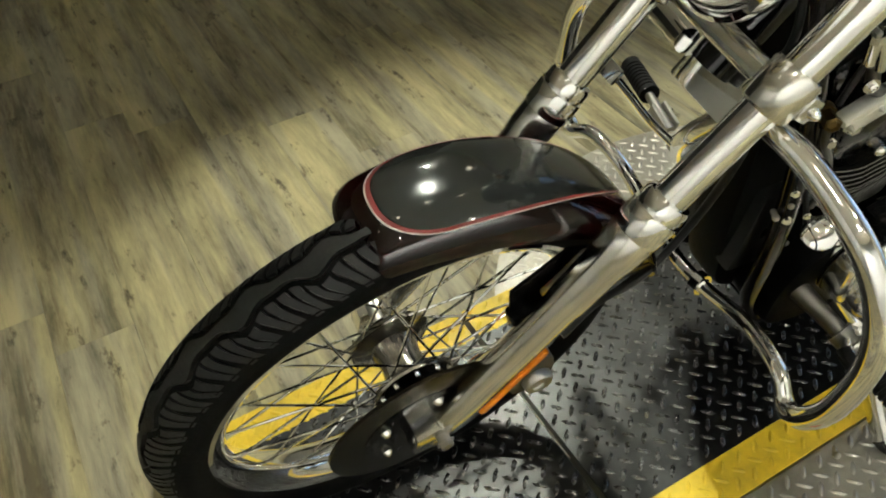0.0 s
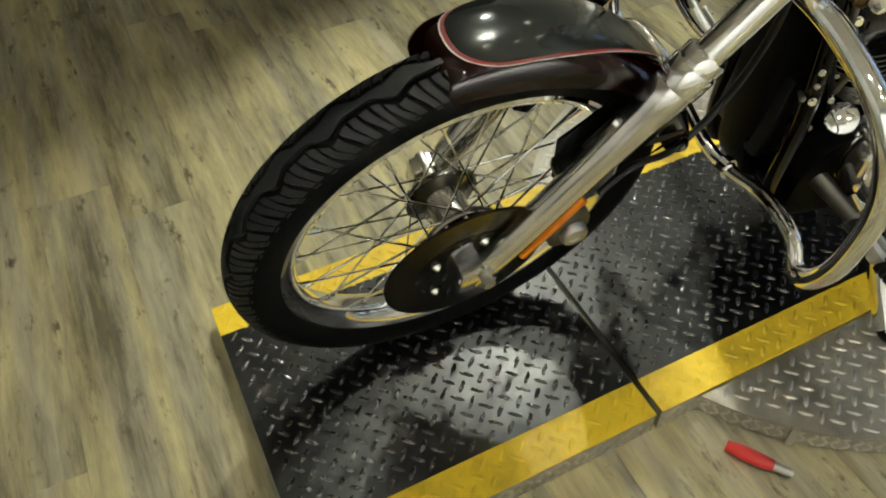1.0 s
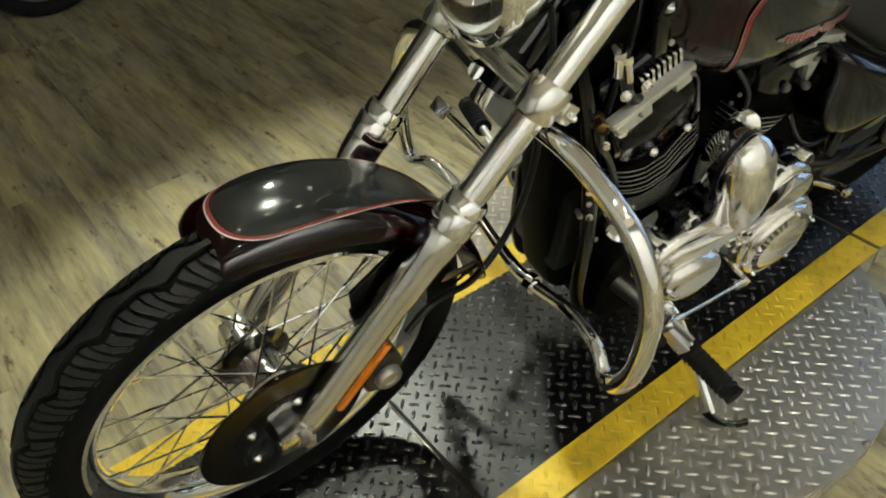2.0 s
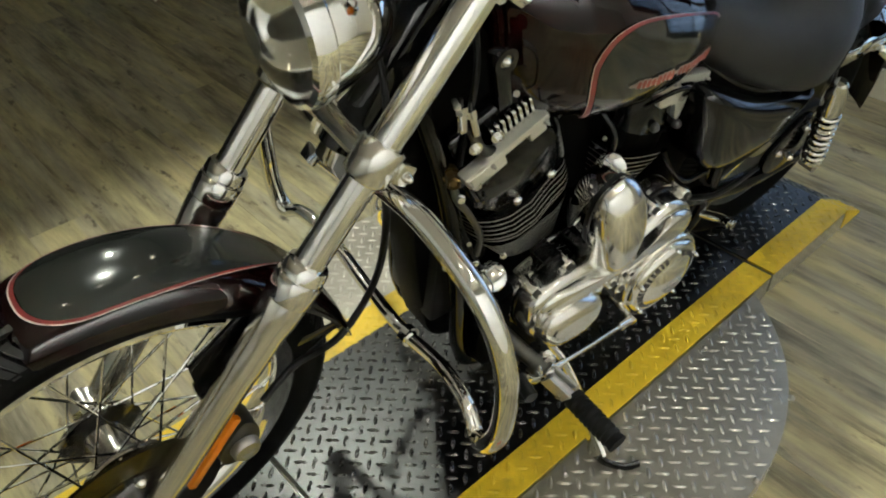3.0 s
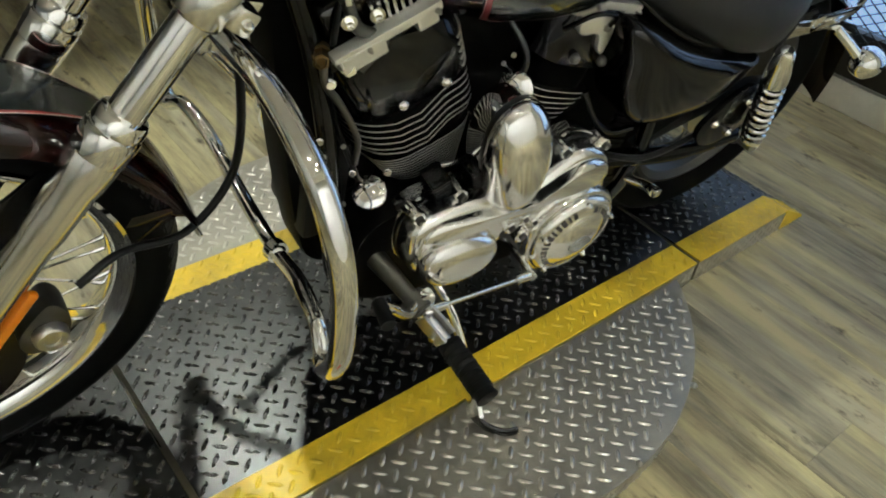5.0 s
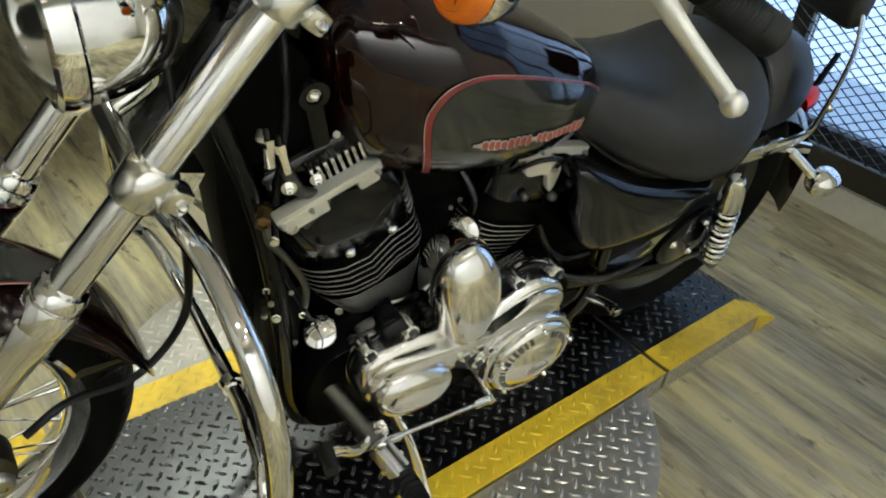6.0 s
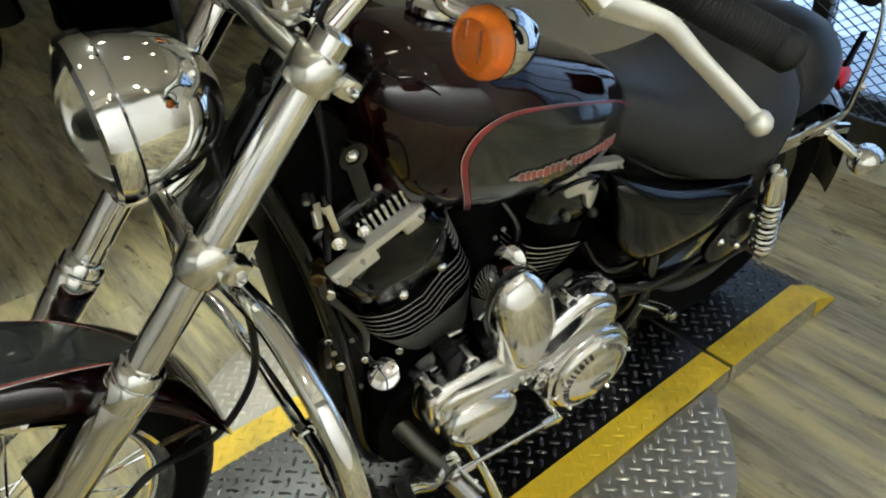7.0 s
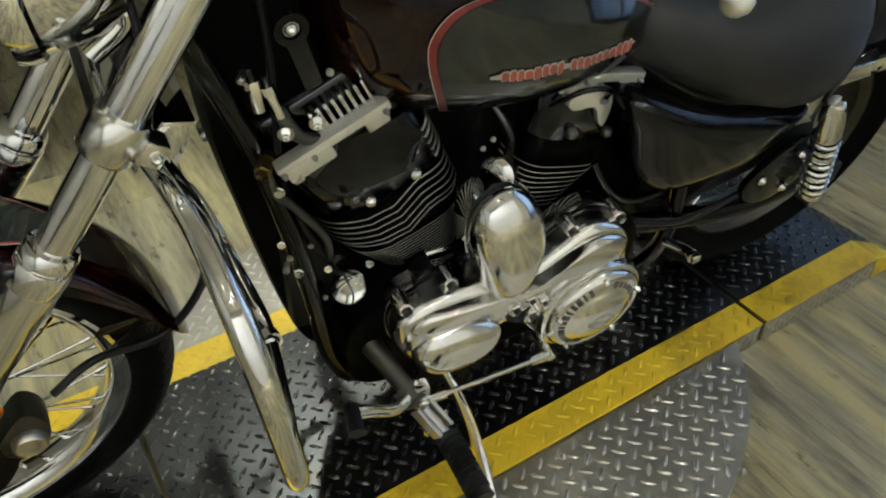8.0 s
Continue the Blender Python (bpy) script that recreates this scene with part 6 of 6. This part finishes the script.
# foot controls on both sides, side stand
for k in (-1, 1):
    pg = part("footpeg", merge(lathe([(0.0, 0.0), (0.0, 0.019)] + [(0.004 + 0.0105 * i + d, 0.0195 - r) for i in range(9) for d, r in ((0, 0), (0.006, 0), (0.0065, 0.0025), (0.010, 0.0025))] + [(0.108, 0.019), (0.110, 0.0)], (0.680, -0.277, 0.253) if k < 0 else (0.652, 0.325, 0.322), (0, -1, 0) if k < 0 else (0.28, 0.95, -0.2), 20)), RUBBER, bike, "black rubber footpeg")
    inner, knee, outer = Vector((0.626, 0.120 * k, 0.316)), Vector((0.650, 0.215 * k, 0.296)), (Vector((0.682, -0.284, 0.253)) if k < 0 else Vector((0.652, 0.330, 0.321)))
    part("peg_mount", merge(sweep([inner, inner.lerp(knee, 0.5), knee], [0.0175, 0.0150, 0.0135], 14), lathe([(-0.014, 0.0), (-0.014, 0.021), (0.010, 0.021), (0.014, 0.017), (0.014, 0.0)], knee, knee - inner, 18)), PEG_STEEL, pg, "worn steel peg mount")
    way = (outer - knee).normalized()
    turn = way.to_track_quat("Y", "Z").to_matrix().to_4x4()
    fork = [block((0.006, 0.052, 0.026), Matrix.Translation(knee.lerp(outer, 0.52)) @ turn @ Matrix.Translation((0.013 * q, 0, 0)), 0.002) for q in (-1, 1)]
    part("clevis", merge(*fork, rod(knee.lerp(outer, 0.30), outer, 0.0085, 12)), STEEL, pg, "steel clevis")
    part("hinge_pin", rod(knee.lerp(outer, 0.62) - 0.024 * (turn @ Vector((1, 0, 0))), knee.lerp(outer, 0.62) + 0.024 * (turn @ Vector((1, 0, 0))), 0.005, 10), CHROME, pg, "chrome hinge pin")
    part("bolt", domebolt((0.664, 0.225 * k, 0.28), (-0.5, 0.3 * k, 0.8), 0.011), CHROME, pg)
pedal = part("brake_pedal", tube([(0.640, 0.20, 0.300), (0.600, 0.255, 0.340), (0.552, 0.275, 0.405), (0.524, 0.285, 0.442)], 0.009, 10, flat=0.7), CHROME, bike, "chrome brake pedal")
part("paddle", block((0.030, 0.042, 0.010), Matrix.Translation((0.516, 0.292, 0.455)) @ Matrix.Rotation(radians(-50), 4, "Y"), 0.004, 2), POLISHED, pedal, "bright pedal paddle")
shift = part("shift_lever", merge(tube([(0.650, -0.215, 0.300), (0.610, -0.240, 0.325), (0.565, -0.258, 0.385), (0.543, -0.266, 0.410)], 0.009, 10), block((0.028, 0.022, 0.05), Matrix.Translation((0.662, -0.215, 0.292)), 0.006)), CHROME, bike, "chrome shift lever")
part("toe_peg", rod((0.541, -0.256, 0.412), (0.533, -0.296, 0.415), 0.0105, 16), RUBBER, shift, "black rubber toe peg")
part("shift_rod", merge(rod((0.668, -0.228, 0.288), (0.895, -0.212, 0.238), 0.0042, 10), rod((0.668, -0.228, 0.288), (0.70, -0.226, 0.281), 0.0075, 10), rod((0.86, -0.214, 0.246), (0.90, -0.211, 0.237), 0.0085, 10), rod((0.90, -0.22, 0.238), (0.90, -0.13, 0.245), 0.008, 10)), CHROME, bike, "chrome shift rod")
stand = part("side_stand", tube([(0.722, -0.14, 0.250), (0.738, -0.200, 0.212), (0.748, -0.265, 0.135), (0.742, -0.340, 0.072)], [0.0165] * 25, 14, flat=0.5), CHROME, bike, "chrome side stand, folded out")
part("stand_foot", tube([(0.736, -0.338, 0.076), (0.746, -0.356, 0.066), (0.768, -0.383, 0.066), (0.792, -0.394, 0.072)], [0.011] * 25, 12, flat=0.55), BLACK_GLOSS, stand, "black stand foot")
part("rear_peg", merge(tube([(1.19, -0.12, 0.285), (1.205, -0.16, 0.295), (1.20, -0.182, 0.300)], 0.010, 10), block((0.018, 0.022, 0.018), Matrix.Translation((1.204, -0.178, 0.300)), 0.004)), CHROME, bike, "chrome bracket end")

# ---- loose things ----
tool = thing("hand_tool", "hand tool with a red plastic handle lying beside the platform", "tool")
part("handle", sweep(smooth_path([(0.085, -0.085, 0.016), (0.10, -0.108, 0.016), (0.118, -0.135, 0.016), (0.13, -0.152, 0.016)], 6), [0.0095 + 0.0035 * math.sin(math.pi * i / 18) for i in range(19)], 14), RED_HANDLE, tool, "red plastic handle")
part("shaft", rod((0.13, -0.152, 0.016), (0.148, -0.178, 0.016), 0.008, 12), STEEL, tool)
clip = thing("latch", "small worn steel latch at the edge of the turntable", "latch")
part("plate", block((0.014, 0.004, 0.055), Matrix.Translation((0.187, -0.128, 0.030)) @ Matrix.Rotation(radians(-38), 4, "Z"), 0.0015), STEEL, clip)


# ---- a second motorcycle standing in the unlit part of the showroom ----
def parked_motorcycle(at, heading):
    m = Matrix.Translation((at[0], at[1], 0.0)) @ Matrix.Rotation(heading, 4, "Z") @ Matrix.Rotation(radians(9), 4, "X")
    b = thing("parked_motorcycle", "dark motorcycle parked in the unlit part of the showroom", "motorcycle", m=m)

    def wheel(name, x, r, half, rim):
        w = part(name, lathe(tyre_profile(r, half, rim), (x, 0, r), (0, 1, 0), 48), RUBBER, b, "black tyre on a dark spoked wheel")
        # rim coloured dark for the dim corner it stands in
        part("rim", lathe([(-half * 0.6, rim + 0.006), (-half * 0.66, rim), (-half * 0.5, rim - 0.016), (half * 0.5, rim - 0.016), (half * 0.66, rim), (half * 0.6, rim + 0.006)], (x, 0, r), (0, 1, 0), 48), DARK_STEEL, w, "rim with the shade around it put into its colour")
        part("hub", lathe([(-0.07, 0), (-0.07, 0.03), (-0.03, 0.045), (0.03, 0.045), (0.07, 0.03), (0.07, 0)], (x, 0, r), (0, 1, 0), 24), STEEL, w)
        for k in range(16):
            a = 2 * math.pi * k / 16
            part("spoke", rod((x + 0.04 * math.sin(a + 0.5), 0.03 * (-1) ** k, r + 0.04 * math.cos(a + 0.5)), (x + (rim - 0.01) * math.sin(a), 0, r + (rim - 0.01) * math.cos(a)), 0.0025, 6), CHROME, w)

    wheel("front_wheel", 0.0, 0.31, 0.05, 0.235)
    wheel("rear_wheel", 1.52, 0.31, 0.065, 0.205)
    for k in (-1, 1):
        part("fork_leg", merge(rod((-0.01, 0.095 * k, 0.30), (0.17, 0.095 * k, 0.55), 0.026, 16), rod((0.17, 0.095 * k, 0.55), (0.40, 0.095 * k, 0.90), 0.020, 16)), SATIN, b, "satin fork leg")
        part("reflector", block((0.014, 0.014, 0.10), Matrix.Translation((0.10, 0.122 * k, 0.42)) @ Matrix.Rotation(radians(35), 4, "Y"), 0.003), AMBER, b, "amber side reflector")
    part("front_fender", sweep([Vector((0.36 * math.cos(radians(a)), 0, 0.31 + 0.36 * math.sin(radians(a)))) for a in range(5, 125, 6)], 0.07, 16, 1.0, up=(0, 1, 0)), BLACK_GLOSS, b, "glossy black front fender")
    part("headlight", lathe([(-0.10, 0), (-0.09, 0.05), (-0.03, 0.085), (0.03, 0.09), (0.04, 0.08), (0.04, 0.0)], (0.32, 0, 0.86), (-1, 0, -0.05), 32), CHROME, b, "chrome headlight shell")
    part("handlebar", tube([(0.66, -0.40, 1.03), (0.50, -0.28, 1.10), (0.44, -0.08, 1.0), (0.44, 0.08, 1.0), (0.50, 0.28, 1.10), (0.66, 0.40, 1.03)], 0.013, 12), CHROME, b, "chrome handlebar")
    part("fuel_tank", loft([tank_section(x, *tank_at(x)) for x in (0.592, 0.62, 0.68, 0.76, 0.84, 0.92, 1.0, 1.06)]), BLACK_GLOSS, b, "glossy black fuel tank", angle=70)
    part("engine", merge(block((0.46, 0.26, 0.26), Matrix.Translation((0.82, 0, 0.33)), 0.03, 3), rod((0.78, 0, 0.42), (0.68, 0, 0.66), 0.085, 20), rod((0.92, 0, 0.42), (1.02, 0, 0.64), 0.085, 20)), BLACK_CRINKLE, b, "black finned engine")
    part("seat", loft([seat_section(*q) for q in ((1.00, 0.78, 0.70, 0.05), (1.10, 0.75, 0.62, 0.12), (1.28, 0.72, 0.56, 0.16), (1.45, 0.74, 0.56, 0.14), (1.62, 0.72, 0.60, 0.09))]), LEATHER, b, "black seat", angle=60)
    part("rear_fender", sweep([Vector((1.52 + 0.35 * math.cos(radians(a)), 0, 0.31 + 0.35 * math.sin(radians(a)))) for a in range(0, 125, 6)], 0.085, 16, 1.0, up=(0, 1, 0)), BLACK_GLOSS, b, "glossy black rear fender")
    part("frame", tube([(0.42, 0, 0.86), (0.55, 0.02, 0.40), (0.62, 0.05, 0.20), (1.10, 0.06, 0.20), (1.20, 0, 0.45), (1.52, 0.09, 0.31)], 0.018, 12), BLACK_GLOSS, b, "black tubular frame")
    part("side_stand", rod((0.75, -0.12, 0.22), (0.80, -0.26, 0.05), 0.012, 10), CHROME, b, "chrome side stand")
    return b


parked_motorcycle((0.12, 3.02), radians(4))

# ---- floor planks ----
PW, PL = 0.168, 1.22


def plank_data(length):
    bm = block((PW - 0.0004, length - 0.0004, 0.006), Matrix.Translation((0, 0, -0.003)), 0.0)
    top = [e for e in bm.edges if all(v.co.z > -1e-6 for v in e.verts)]
    bmesh.ops.bevel(bm, geom=top, offset=0.0006, segments=1, affect="EDGES")
    me = bpy.data.meshes.new("plank")
    bm.to_mesh(me)
    bm.free()
    me.materials.append(PLANK)
    return me


whole = plank_data(PL)
rng = random.Random(4)
far_planks = []
nx = int((ROOM["x1"] - ROOM["x0"]) / PW) + 1
for i in range(nx):
    x = -0.757 + PW / 2 + (i - 21) * PW
    if not ROOM["x0"] < x < ROOM["x1"] + PW / 2:
        continue
    y = ROOM["y0"] - rng.random() * PL
    while y < ROOM["y1"]:
        ya, yb = max(y, ROOM["y0"]), min(y + PL, ROOM["y1"])
        if yb - ya > PL - 1e-6 and -2.3 < x and y < 3.0:
            p = new("plank", whole)
            p.location = (x, y + PL / 2, 0)
            p.parent = subfloor
        else:
            far_planks.append((x, ya, yb))
        y += PL
me = bpy.data.meshes.new("planks")
verts, faces = [], []
for x, ya, yb in far_planks:
    i = len(verts)
    y = (ya + yb) / 2
    a, b = PW / 2 - 0.0008, (yb - ya) / 2 - 0.0008
    verts += [(x - a, y - b, 0), (x + a, y - b, 0), (x + a, y + b, 0), (x - a, y + b, 0), (x - a, y - b, -0.005), (x + a, y - b, -0.005), (x + a, y + b, -0.005), (x - a, y + b, -0.005)]
    faces += [(i, i + 1, i + 2, i + 3), (i, i + 4, i + 5, i + 1), (i + 1, i + 5, i + 6, i + 2), (i + 2, i + 6, i + 7, i + 3), (i + 3, i + 7, i + 4, i)]
me.from_pydata(verts, [], faces)
me.materials.append(PLANK)
o = new("planks", me)
o.parent = subfloor
o["kind"] = "stuff"
